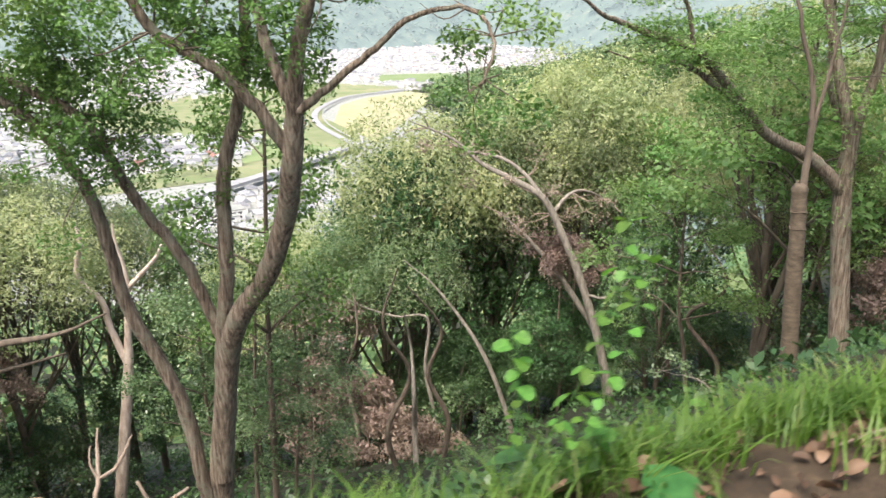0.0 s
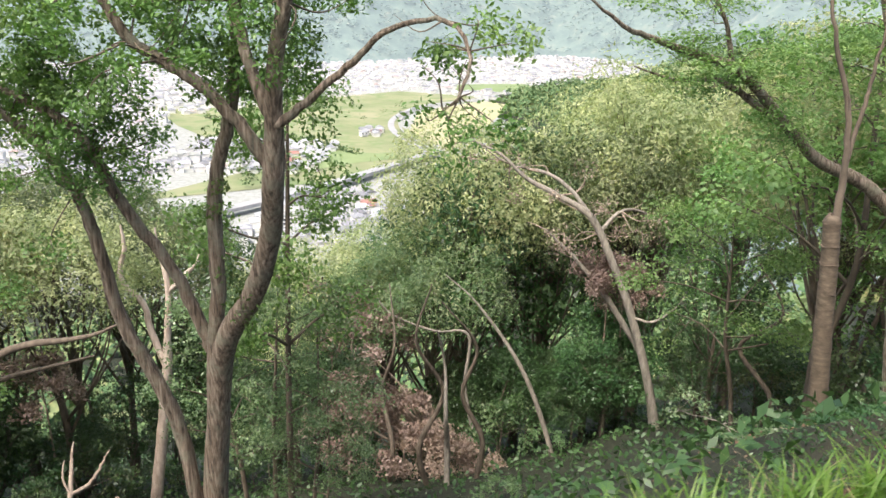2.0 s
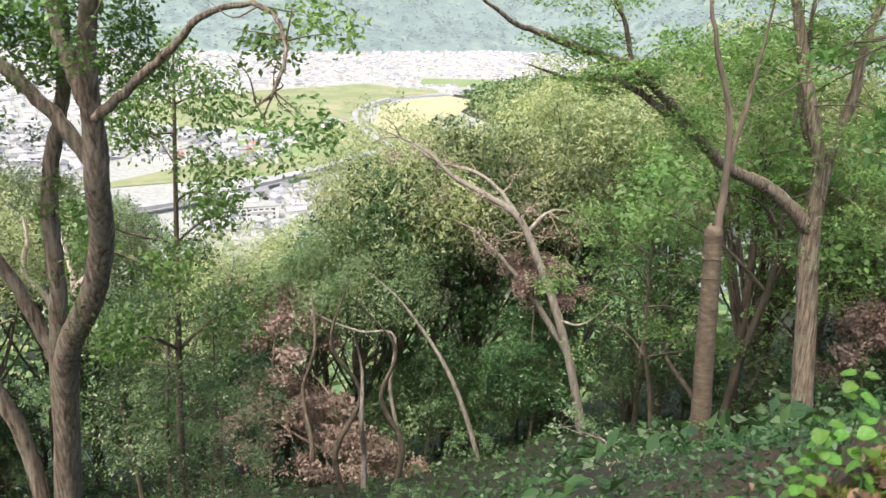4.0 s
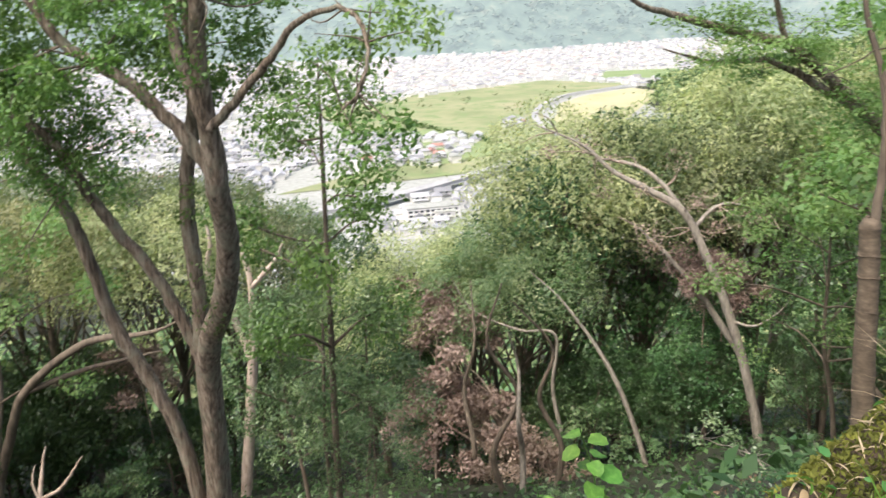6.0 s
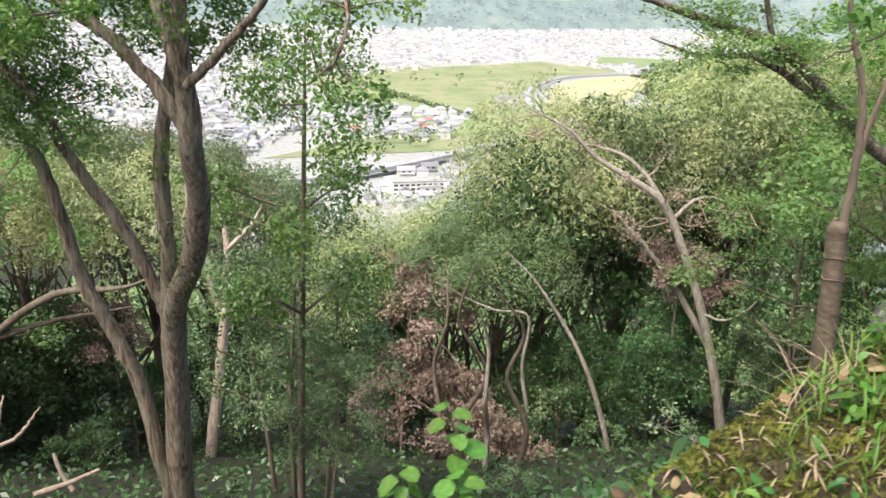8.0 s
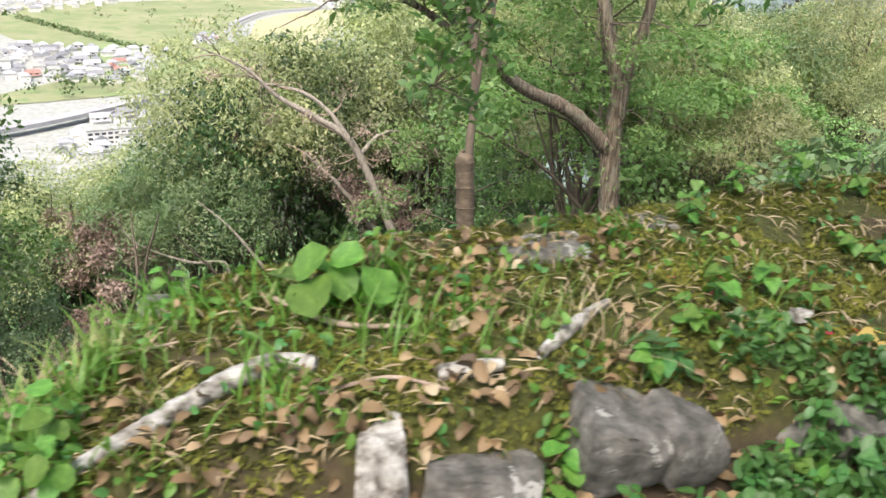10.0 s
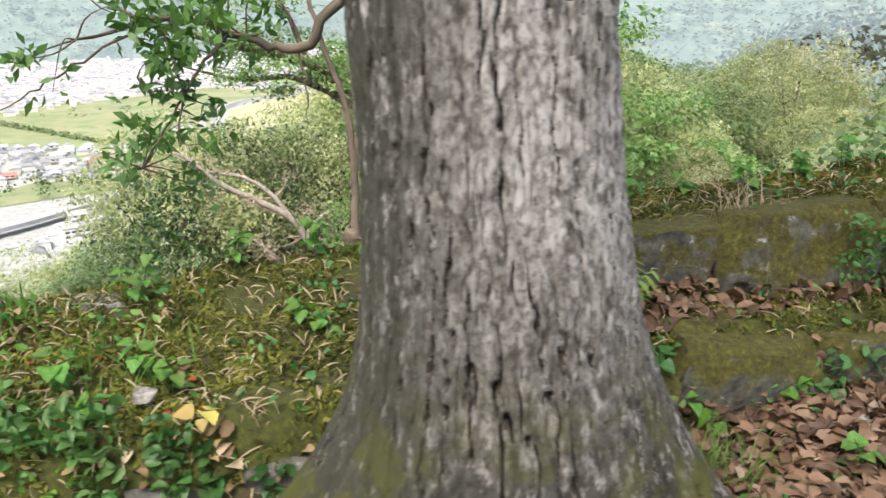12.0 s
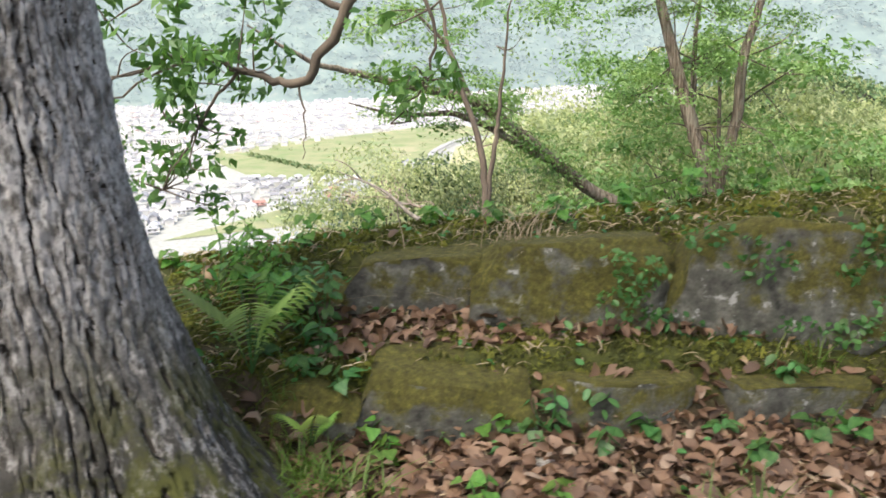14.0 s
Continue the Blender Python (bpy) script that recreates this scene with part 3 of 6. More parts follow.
OAK_LEFT = [(-8.06, 15.67, -6.77, 0.155), (-8.29, 15.53, -5.94, 0.148), (-8.77, 15.24, -4.43, 0.135), (-9.57, 14.82, -2.93, 0.122), (-9.92, 14.54, -1.80, 0.109), (-10.38, 14.26, -1.08, 0.096), (-11.11, 13.97, -0.61, 0.077), (-12.17, 13.41, 0.20, 0.038), (-13.50, 13.13, 1.11, 0.015)]
OAK_FAR = [(-9.09, 16.51, -14.90, 0.259), (-8.93, 16.23, -11.93, 0.207), (-9.03, 16.09, -11.02, 0.194), (-9.25, 15.95, -8.98, 0.181), (-9.57, 15.67, -7.62, 0.174), (-10.21, 15.38, -5.79, 0.161), (-10.38, 15.10, -3.95, 0.142), (-10.58, 14.82, -2.73, 0.129), (-11.15, 14.54, -1.61, 0.109), (-11.50, 14.26, -1.11, 0.096), (-12.63, 13.97, -0.21, 0.077), (-14.36, 13.69, 1.12, 0.026)]
OAK_TWIG = [(-5.40, 13.13, -0.90, 0.096), (-4.70, 12.99, -0.37, 0.077), (-3.83, 12.71, 0.33, 0.064), (-3.15, 12.42, 0.86, 0.051), (-2.20, 12.00, 1.03, 0.038), (-1.75, 11.72, 0.58, 0.032), (-1.88, 11.58, -0.11, 0.025), (-2.15, 11.58, -0.29, 0.015)]
part("trunk", mesh_of("trunk", *tube(curve_through(OAK_RIGHT, 8), 16, 0.03, rng), M_BARK, True), oak)
limbs_of(oak, "stem", [OAK_MID, OAK_FAR], M_BARK, 12, rng)
limbs_of(oak, "limb", [OAK_LIMB, OAK_SECOND, OAK_LEFT, OAK_TWIG], M_BARK, 10, rng)
wood, tips = twigs(rng, OAK_LIMB[3:] + OAK_SECOND[3:] + OAK_MID[6:] + OAK_RIGHT[10:], 1.75, 64, 0.015)
w2, t2 = twigs(rng, OAK_LEFT[4:] + OAK_FAR[6:], 1.65, 48, 0.015)
w3, t3 = twigs(rng, OAK_TWIG[4:], 1.1, 16, 0.01)
tagged(part("twig", mesh_of("twigs", *join(wood + w2 + w3), M_TWIG, True), oak), kind="stuff")
crown_on(rng, oak, tips + t2 + t3[::4], 0.52, 120, 0.11, M_OAK, 0.7, 0.4)
sprout = [np.array(p) for p in ((-6.86, 14.61, -4.68), (-7.13, 14.82, -4.30), (-6.78, 14.47, -5.13), (-7.55, 15.10, -3.02), (-7.28, 14.96, -2.50), (-7.77, 15.17, -1.59))]
more = [(rng.uniform(-11.5, -4.9), rng.uniform(12.6, 16.5), rng.uniform(-0.6, 3.4)) for _ in range(135)] + [(rng.uniform(-13.5, -9), rng.uniform(13, 16), rng.uniform(-1.8, 1.8)) for _ in range(62)] + [(rng.uniform(-2.6, -0.9), rng.uniform(11.6, 12.8), rng.uniform(0.3, 2.2)) for _ in range(5)]
crown_on(rng, oak, more, 0.55, 130, 0.125, M_OAK, 0.65, 0.4, name="upper_crown")
crown_on(rng, oak, sprout, 0.36, 70, 0.11, M_OAK, 1.0, 0.3, name="sprout")

# ---- the pale forked trunk ----
pale = thing("pale_bare_tree", (0, 0, 0), "bare pale pinkish-white forked tree with crooked branches", "tree")
part("trunk", mesh_of("trunk", *tube(curve_through([(-22.37, 36.40, -31.58, 0.441), (-22.15, 36.40, -28.98, 0.386), (-21.61, 36.40, -25.96, 0.345), (-20.85, 36.40, -21.55, 0.317), (-20.23, 36.40, -17.69, 0.276), (-20.09, 36.40, -16.03, 0.193), (-19.81, 36.40, -13.15, 0.152), (-20.17, 36.40, -11.01, 0.097), (-20.23, 36.40, -9.94, 0.041)], 6), 10, 0.05, rng), M_PALE, True), pale)
limbs_of(pale, "branch", [[(-20.23, 36.40, -17.83, 0.207), (-20.94, 36.40, -15.77, 0.179), (-21.26, 36.40, -14.18, 0.166), (-22.38, 36.40, -12.84, 0.145), (-22.03, 36.40, -11.11, 0.117), (-22.11, 36.40, -9.90, 0.055)], [(-19.81, 36.40, -13.40, 0.138), (-18.25, 36.40, -11.82, 0.110), (-17.62, 36.40, -10.72, 0.048)]], M_PALE, 8, rng)

# ---- the leaning grey tree with withered leaves ----
leaner = thing("leaning_grey_tree", (0, 0, 0), "slender leaning grey tree with bare limbs and withered brown leaves", "tree")
part("trunk", mesh_of("trunk", *tube(curve_through([(8.37, 42.40, -30.96, 0.320), (7.68, 42.40, -27.62, 0.288), (6.06, 42.40, -20.24, 0.256), (4.74, 42.40, -15.78, 0.235), (3.41, 42.40, -12.52, 0.213), (2.01, 42.40, -9.84, 0.192), (0.10, 42.40, -8.67, 0.160), (-1.61, 42.40, -7.80, 0.117), (-3.19, 42.40, -6.47, 0.075), (-5.66, 42.40, -5.47, 0.022)], 6), 10, 0.03, rng), M_GREY, True), leaner)
L_1 = [(2.07, 42.40, -9.93, 0.149), (1.03, 42.69, -8.61, 0.117), (-0.43, 42.84, -7.58, 0.096), (-2.57, 42.98, -7.16, 0.053), (-4.59, 43.12, -5.99, 0.016)]
L_2 = [(6.79, 43.27, -24.51, 0.235), (5.71, 43.27, -18.90, 0.202), (4.21, 43.27, -16.16, 0.181), (2.80, 43.27, -14.18, 0.149), (1.09, 43.27, -12.26, 0.107), (-0.47, 43.56, -10.95, 0.042)]
L_3 = [(2.50, 42.40, -10.66, 0.128), (3.65, 43.27, -9.61, 0.096), (5.08, 44.14, -9.87, 0.053), (6.80, 44.72, -11.16, 0.016)]
L_4 = [(4.53, 42.40, -15.45, 0.096), (5.71, 42.11, -15.59, 0.064), (6.74, 41.82, -14.71, 0.032), (7.33, 41.82, -13.83, 0.013)]
limbs_of(leaner, "limb", [L_1, L_2, L_3, L_4], M_GREY, 8, rng)
wood, tips = twigs(rng, L_1[1:] + L_3[1:] + L_2[4:] + [(2.07, 42.40, -9.78), (2.50, 42.40, -10.66)], 2.4, 34, 0.028)
tagged(part("twig", mesh_of("twigs", *join(wood), M_DRY, True), leaner), kind="stuff")
crown_on(rng, leaner, tips[::2][:15], 0.8, 80, 0.18, M_DEAD, 0.8, 0.0, name="withered_leaves")

# ---- the lopped trunk with two thin shoots ----
lopped = thing("lopped_tree", (0, 0, 0), "lopped smooth brown trunk with two thin shoots on its top", "tree")
part("trunk", mesh_of("trunk", *tube(curve_through([(6.52, 16.90, -12.14, 0.300), (6.23, 16.90, -9.74, 0.244), (6.03, 16.90, -7.20, 0.213), (5.90, 16.90, -5.62, 0.198), (5.82, 16.90, -4.28, 0.188), (5.74, 16.90, -3.36, 0.181), (5.72, 16.90, -3.11, 0.188), (5.69, 16.92, -2.99, 0.100), (5.69, 16.92, -2.98, 0.013)], 7), 14, 0.035, rng), M_BROWN, True), lopped)
for zz in (-3.67, -4.09, -4.77, -5.50, -6.35, -7.45):
    cx = float(np.interp(zz, [-9.74, -7.20, -5.62, -4.28, -3.36], [6.23, 6.03, 5.90, 5.82, 5.74]))
    ring = [(cx + math.cos(q) * 0.192, 16.9 + math.sin(q) * 0.192, zz + 0.02 * math.sin(3 * q), 0.014) for q in np.linspace(0, 2 * math.pi, 15)]
    part("bark_ring", mesh_of("bark_ring", *tube(np.array(ring), 5), M_BROWN, True), lopped)
SHOOT_1 = [(5.79, 16.86, -3.36, 0.094), (5.80, 16.90, -1.91, 0.075), (5.69, 16.90, -0.74, 0.063), (5.18, 16.90, 0.89, 0.044), (4.95, 16.90, 2.04, 0.031), (4.73, 16.80, 3.50, 0.015)]
SHOOT_2 = [(5.80, 16.90, -1.95, 0.056), (5.97, 16.90, -0.73, 0.048), (6.07, 16.90, 0.05, 0.038), (6.17, 16.90, 1.04, 0.025), (6.31, 16.92, 2.37, 0.010)]
limbs_of(lopped, "shoot", [SHOOT_1, SHOOT_2], M_TWIG, 7, rng)
wood, tips = twigs(rng, SHOOT_1[2:] + SHOOT_2[2:], 0.75, 16, 0.008)
tagged(part("twig", mesh_of("twigs", *join(wood), M_TWIG, True), lopped), kind="stuff")
crown_on(rng, lopped, tips[::3], 0.3, 30, 0.09, M_BRIGHT, 0.5, 0.8)

# ---- the spreading tree with a long low arm ----
spread = thing("spreading_tree", (0, 0, 0), "forked grey-brown tree with one long low arm and bright leaves", "tree")
S_UP = [(13.06, 27.17, -17.32, 0.495), (12.30, 27.03, -12.69, 0.385), (11.86, 27.03, -9.21, 0.344), (11.38, 27.03, -5.46, 0.330), (11.32, 27.03, -3.53, 0.234), (10.69, 27.03, -1.49, 0.206), (10.09, 27.03, 0.45, 0.179), (9.41, 27.03, 2.91, 0.124), (8.88, 27.03, 6.38, 0.028)]
S_2 = [(11.42, 27.03, -4.89, 0.220), (11.60, 27.03, -2.81, 0.179), (11.93, 27.03, -1.21, 0.165), (12.01, 27.03, 0.57, 0.138), (12.73, 27.17, 3.47, 0.083), (13.31, 27.30, 5.97, 0.028)]
S_3 = [(11.49, 27.17, -3.94, 0.124), (10.89, 28.11, -2.00, 0.110), (10.77, 28.51, 0.48, 0.082), (10.93, 28.78, 2.96, 0.027)]
ARM = [(11.41, 26.97, -5.54, 0.262), (9.72, 26.36, -4.12, 0.221), (7.92, 25.56, -3.25, 0.193), (6.06, 24.21, -1.56, 0.159), (4.63, 23.13, -0.36, 0.139), (3.23, 22.06, 0.09, 0.111), (1.82, 20.85, 0.56, 0.076), (1.19, 20.18, 0.81, 0.056), (0.06, 19.37, 1.65, 0.021)]
ARM_2 = [(6.48, 24.48, -2.10, 0.118), (5.04, 23.67, -1.15, 0.097), (4.03, 22.86, -0.66, 0.076), (2.85, 22.19, -0.64, 0.049), (1.68, 21.52, -0.26, 0.017)]
ARM_3 = [(4.53, 23.13, -0.35, 0.083), (4.13, 22.60, 0.88, 0.062), (3.32, 22.06, 1.97, 0.028)]
part("trunk", mesh_of("trunk", *tube(curve_through(S_UP, 7), 14, 0.03, rng), M_BARK, True), spread)
limbs_of(spread, "limb", [S_2, S_3, ARM, ARM_2, ARM_3], M_BARK, 9, rng)
wood, tips = twigs(rng, S_UP[5:] + S_2[2:] + S_3[2:], 3.2, 60, 0.018)
w2, t2 = twigs(rng, ARM[2:6] + ARM_2[1:4] + ARM_3[1:], 2.0, 30, 0.011)
w3, t3 = twigs(rng, [(11.56, 26.77, -4.49), (12.38, 26.63, -3.96), (12.93, 26.36, -4.37)], 2.1, 14, 0.012)
tagged(part("twig", mesh_of("twigs", *join(wood + w2 + w3), M_TWIG, True), spread), kind="stuff")
crown_on(rng, spread, tips + t2 + t3, 0.85, 140, 0.13, M_BRIGHT, 0.28, 1.1)

leafy = [(rng.uniform(7.4, 13.2), rng.uniform(25, 30), rng.uniform(-2.6, 4.2)) for _ in range(34)] + [(rng.uniform(2.5, 8), rng.uniform(20.5, 25.5), rng.uniform(0.6, 3.6)) for _ in range(24)]
crown_on(rng, spread, leafy, 1.0, 120, 0.14, M_BRIGHT, 0.3, 1.0, name="upper_crown")

# ---- woodland on the slope ----
KINDS = {
    "olive": [domed_tree(q, 15, 4.3, 3.6, 34, 400, 0.165, M_OLIVE, M_TWIG) for q in (1, 2, 3)],
    "cream": [domed_tree(q, 15, 4.5, 3.3, 34, 400, 0.165, M_CREAM, M_TWIG) for q in (4, 5)],
    "dark": [domed_tree(q, 9, 3.2, 4.3, 26, 300, 0.17, M_DARK, M_TWIG) for q in (6, 7)],
    "bright": [broad_tree(q, 10, 3.2, 0.35, 12, 0.15, 190, 0.95, M_BRIGHT, M_TWIG, flat=0.35, up=1.0, r0=0.09) for q in (8, 9)],
    "slim": [broad_tree(q, 7, 1.1, 0.3, 12, 0.07, 200, 0.42, M_OAK, M_TWIG, lean=0.01, r0=0.05) for q in (12, 13)],
    "silver": [broad_tree(q, 7, 1.9, 0.25, 10, 0.085, 220, 0.55, M_SILVER, M_TWIG, r0=0.06) for q in (10, 11)],
}
LABELS = {
    "olive": "evergreen woodland tree with olive-green crown on the slope",
    "cream": "flowering evergreen tree with cream-tinged yellowish crown",
    "dark": "shady dark green evergreen tree on the slope",
    "bright": "young woodland tree with light green layered leaves",
    "slim": "slender young tree with fresh light green leaves",
    "silver": "slim sapling with grey-green shining leaves",
}
SKYLINE = np.array([(-72, -8.5), (-50, -9.8), (-42, -8.8), (-36, -9.6), (-31, -11.4), (-27, -13.4), (-24, -14.8), (-20, -17.0), (-17.5, -17.6), (-15.2, -17.0), (-13.2, -15.0), (-10.5, -12.0), (-8, -9.2), (-5.5, -8.2), (-1.5, -8.8), (2.5, -9.2), (4.2, -7.0), (8.2, -6.0), (13.2, -6.0), (20.2, -6.0), (28.2, -5.0), (43.2, -2.0), (68.2, 1.0)])


def top_of(me):
    co = np.empty(len(me.vertices) * 3, np.float32)
    me.vertices.foreach_get("co", co)
    return float(np.percentile(co[2::3], 99.5))


def grow(kind, x, y, top, turn, group="trees of the wood"):
    meshes = KINDS[kind][int(turn * 7) % len(KINDS[kind])]
    z = float(ground_z(x, y))
    size = max(0.3, (top - z) / top_of(meshes[1]))
    wide = size * (1.0 if size < 1.3 else 0.88)
    return plant_tree("tree", meshes, (x, y, z - 0.1), turn, (wide, wide, size), LABELS[kind], "tree", group)


rng = np.random.default_rng(5)
for r, step, drop, low_az, high_az in ((38, 6.4, 3.4, -60, 58), (46, 6.2, 1.6, -60, 58), (53, 6.4, 0.5, -60, 56), (61, 7.0, 0.0, -60, 54), (71, 8.0, 0.0, 4, 52)):
    az = low_az + rng.uniform(0, 3)
    while az < high_az:
        rr, aa = r + rng.uniform(-1.8, 1.8), radians(az + rng.uniform(-1, 1))
        x, y = 1 + rr * math.sin(aa), rr * math.cos(aa)
        top = 1.3 + rr * math.tan(radians(float(np.interp(az, SKYLINE[:, 0], SKYLINE[:, 1])) - drop - rng.uniform(0, 1.4)))
        tall = top - float(ground_z(x, y))
        hollow = -26 < x < 15 and y < (49 if -9 < x < 9 else 43.5)
        near_trunks = math.hypot(x + 20, y - 36) < 4.5 or (y < 37 and 4 < x < 17)
        if tall > 3.5 and not hollow and not near_trunks:
            kind = rng.choice(["olive", "cream", "dark", "bright"], p=[0.40, 0.40, 0.10, 0.10] if az < 8 else [0.27, 0.28, 0.10, 0.35])
            grow(str(kind), x, y, min(top, ground_z(x, y) + 27), rng.uniform(0, 6.28))
        az += math.degrees(step / r)

# lower trees that close the wood beneath the tall crowns
for _ in range(80):
    aa, rr = radians(rng.uniform(-60, 16)), rng.uniform(39, 56)
    x, y = 1 + rr * math.sin(aa), rr * math.cos(aa)
    if (-26 < x < 15 and y < 44) or math.hypot(x + 20, y - 36) < 4:
        continue
    grow(str(rng.choice(["dark", "olive", "bright"], p=[0.85, 0.1, 0.05])), x, y, float(ground_z(x, y)) + rng.uniform(5, 9), rng.uniform(0, 6.28), "lower trees of the wood")

# single crowns that stand out
for kind, x, y, top in (("bright", 11.2, 34, 2.4), ("cream", 13.2, 38, 1.2), ("cream", 19.5, 41, -1.6), ("olive", 23.5, 44, -2.0), ("bright", 21.5, 38, -2.4), ("cream", 28, 52, -3), ("cream", 6.7, 56.1, -2.1), ("cream", 4.7, 57.5, -3.8), ("dark", -1.8, 54.0, -6.6), ("olive", 0.2, 54.7, -6.8), ("cream", -5.7, 51.1, -5.6), ("cream", -15.8, 48.9, -13.6), ("silver", -10.8, 26.4, -8.2), ("silver", -9.1, 25.6, -10.0), ("silver", -12.3, 27.8, -9.2), ("silver", -8.1, 24.1, -12.0), ("slim", -9.4, 24.2, -0.2), ("olive", -6.7, 46.9, -12.0), ("dark", 10.0, 45.4, -11.0), ("bright", 17.3, 36.2, -6.2), ("bright", 14.6, 39.8, -4.3), ("bright", 9.1, 34.8, -6.4), ("dark", -15.7, 44.0, -16.3), ("dark", -31.9, 34.1, -16.1), ("bright", 21.3, 42.6, -3.3), ("silver", 16.2, 24.9, -9.2), ("bright", 19.0, 27.0, -4.2), ("silver", 10.3, 23.9, -10.0), ("cream", 24.0, 48, -2.6), ("cream", 18.6, 50, -4.2), ("cream", 29.5, 45, -0.6), ("cream", 33, 58, -2.4), ("cream", 26.5, 62, -5.2)):
    grow(kind, x, y, top, (x * 1.7 + y) % 6.28, "trees that stand out")

# undergrowth, and withered bushes in the hollow
SHRUBS = [(broad_tree(s, 2.6, 1.5, 0.05, 7, 0.15, 50, 0.5, m, M_TWIG, r0=0.03), lab) for s, m, lab in ((31, M_DARK, "low dark green shrub on the shaded slope"), (32, M_SILVER, "low grey-green shrub on the shaded slope"), (33, M_OLIVE, "low olive shrub on the slope"), (34, M_DARK, "dense dark evergreen bush in the hollow"))]
for _ in range(140):
    aa, rr = radians(rng.uniform(-55, 48)), 13 + 36 * rng.uniform(0, 1) ** 0.7
    x, y = 1.5 + rr * math.sin(aa), rr * math.cos(aa)
    if y < 9 or (-1 < x < 12.5 and y < 43) or (rr < 19 and abs(x) < 7) or (-14 < x < -4 and y < 24) or (-23 < x < -12 and y < 37) or (rr < 27 and -16 < x < 6) or (-13 < x < 0 and 29 < y < 42):
        continue
    meshes, lab = SHRUBS[rng.integers(4)]
    plant_tree("shrub", meshes, (x, y, float(ground_z(x, y)) - 0.1), rng.uniform(0, 6.28), float(rng.uniform(0.6, 1.0) if -16 < x < 6 and y < 41 else rng.uniform(0.9, 1.8)), lab, "shrub", "shrubs of the wood")
WITHERED = [broad_tree(s, 2.4, 1.2, 0.1, 9, 0.12, 150, 0.45, M_DEAD, M_DRY, r0=0.03, up=0.0) for s in (41, 42)]
for i, (x, y, top, size) in enumerate(((-8.1, 41.5, -22.1, 1.50), (-6.4, 40.6, -23.4, 1.35), (-11.8, 42.0, -21.5, 1.50), (-10.7, 43.4, -16.5, 1.80), (-13.4, 44.4, -16.2, 1.65), (-3.4, 40.0, -24.9, 1.35), (4.3, 44.5, -13.0, 1.05), (16.3, 31.6, -9.9, 1.35), (17.9, 30.3, -9.5, 1.20), (3.3, 43.8, -12.5, 1.20), (-26.8, 35.3, -17.4, 1.35))):
    plant_tree("withered_bush", WITHERED[i % 2], (x, y, top - 2.6 * size), i * 1.3, size * (1.2 if top > -20 else 1.4), "withered bush with curled reddish-brown leaves", "bush", "withered bushes")
fallen = thing("fallen_branches", (-8.7, 42.0, -23.6), "tangle of dry leaning brown branches in the hollow", "branches")
for i in range(16):
    s = np.array([rng.uniform(0.0, 2.4), rng.uniform(-0.7, 1.5), rng.uniform(-1.3, -0.4)])
    e = s + [rng.uniform(-6.2, -3.2), rng.uniform(-0.6, 2.0), rng.uniform(3.2, 6.8)]
    part("branch", mesh_of("branch", *tube(curve_through([(*s, 0.10), (*((s + e) / 2 + rng.normal(0, 0.35, 3)), 0.07), (*e, 0.012)], 5), 6), M_DRY, True), fallen)
for pts in ([(-4.26, 43.21, -23.80, 0.132), (-4.79, 43.21, -20.92, 0.117), (-4.65, 43.21, -17.59, 0.088), (-6.69, 42.92, -17.34, 0.073), (-9.34, 42.63, -16.22, 0.044), (-10.52, 42.34, -14.20, 0.018)], [(1.33, 42.77, -28.00, 0.191), (0.32, 42.77, -23.72, 0.161), (-1.42, 42.77, -19.29, 0.132), (-4.06, 42.92, -15.56, 0.073), (-6.12, 43.21, -13.84, 0.022)]):
    pole = thing("bare_sapling", pts[0][:3], "bare crooked grey sapling among the undergrowth", "tree", "bare saplings")
    o = np.array([*pts[0][:3], 0])
    part("trunk", mesh_of("trunk", *tube(curve_through(np.array(pts) - o, 6), 7), M_GREY, True), pole)
for i in range(20):
    x, y = rng.uniform(-38, 26), rng.uniform(34, 50)
    if -1 < x < 11 or -27 < x < -13:
        continue
    z, h = float(ground_z(x, y)), rng.uniform(7, 13)
    o = thing("thin_trunk", (x, y, z - 0.3), "thin bare grey-brown woodland trunk", "tree", "thin woodland trunks")
    b1, b2 = rng.normal(0, 0.5, 2), rng.normal(0, 1.2, 2)
    part("trunk", mesh_of("trunk", *tube(curve_through([(0, 0, -0.5, 0.17), (*(b1 * 0.9), h * 0.25, 0.15), (*(b1 * -0.5 + b2 * 0.4), h * 0.5, 0.12), (*(b2 * 0.4 + b1), h * 0.75, 0.08), (*(b2 * 1.5), h, 0.03)], 6), 7), M_TWIG if i % 3 else M_GREY, True), o)

slope = np.column_stack([rng.uniform(-52, 30, 24000), rng.uniform(9, 80, 24000)])
slope = np.column_stack([slope, ground_z(slope[:, 0], slope[:, 1]) + rng.uniform(0.05, 0.7, len(slope))])
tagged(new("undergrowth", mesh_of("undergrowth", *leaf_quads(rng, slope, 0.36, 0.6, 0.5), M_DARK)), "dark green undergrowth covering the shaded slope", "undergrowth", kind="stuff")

edge = np.column_stack([rng.uniform(-9, 11, 24000), 0.8 + 7.2 * rng.uniform(0, 1, 24000) ** 1.3])
edge[:, 1] += np.interp(edge[:, 0], RIM[:, 0], RIM[:, 1])
edge = np.column_stack([edge, ground_z(edge[:, 0], edge[:, 1]) + rng.uniform(0.02, 0.25, len(edge))])
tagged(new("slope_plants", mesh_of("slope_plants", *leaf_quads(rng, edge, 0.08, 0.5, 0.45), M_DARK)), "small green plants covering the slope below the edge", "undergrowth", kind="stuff")

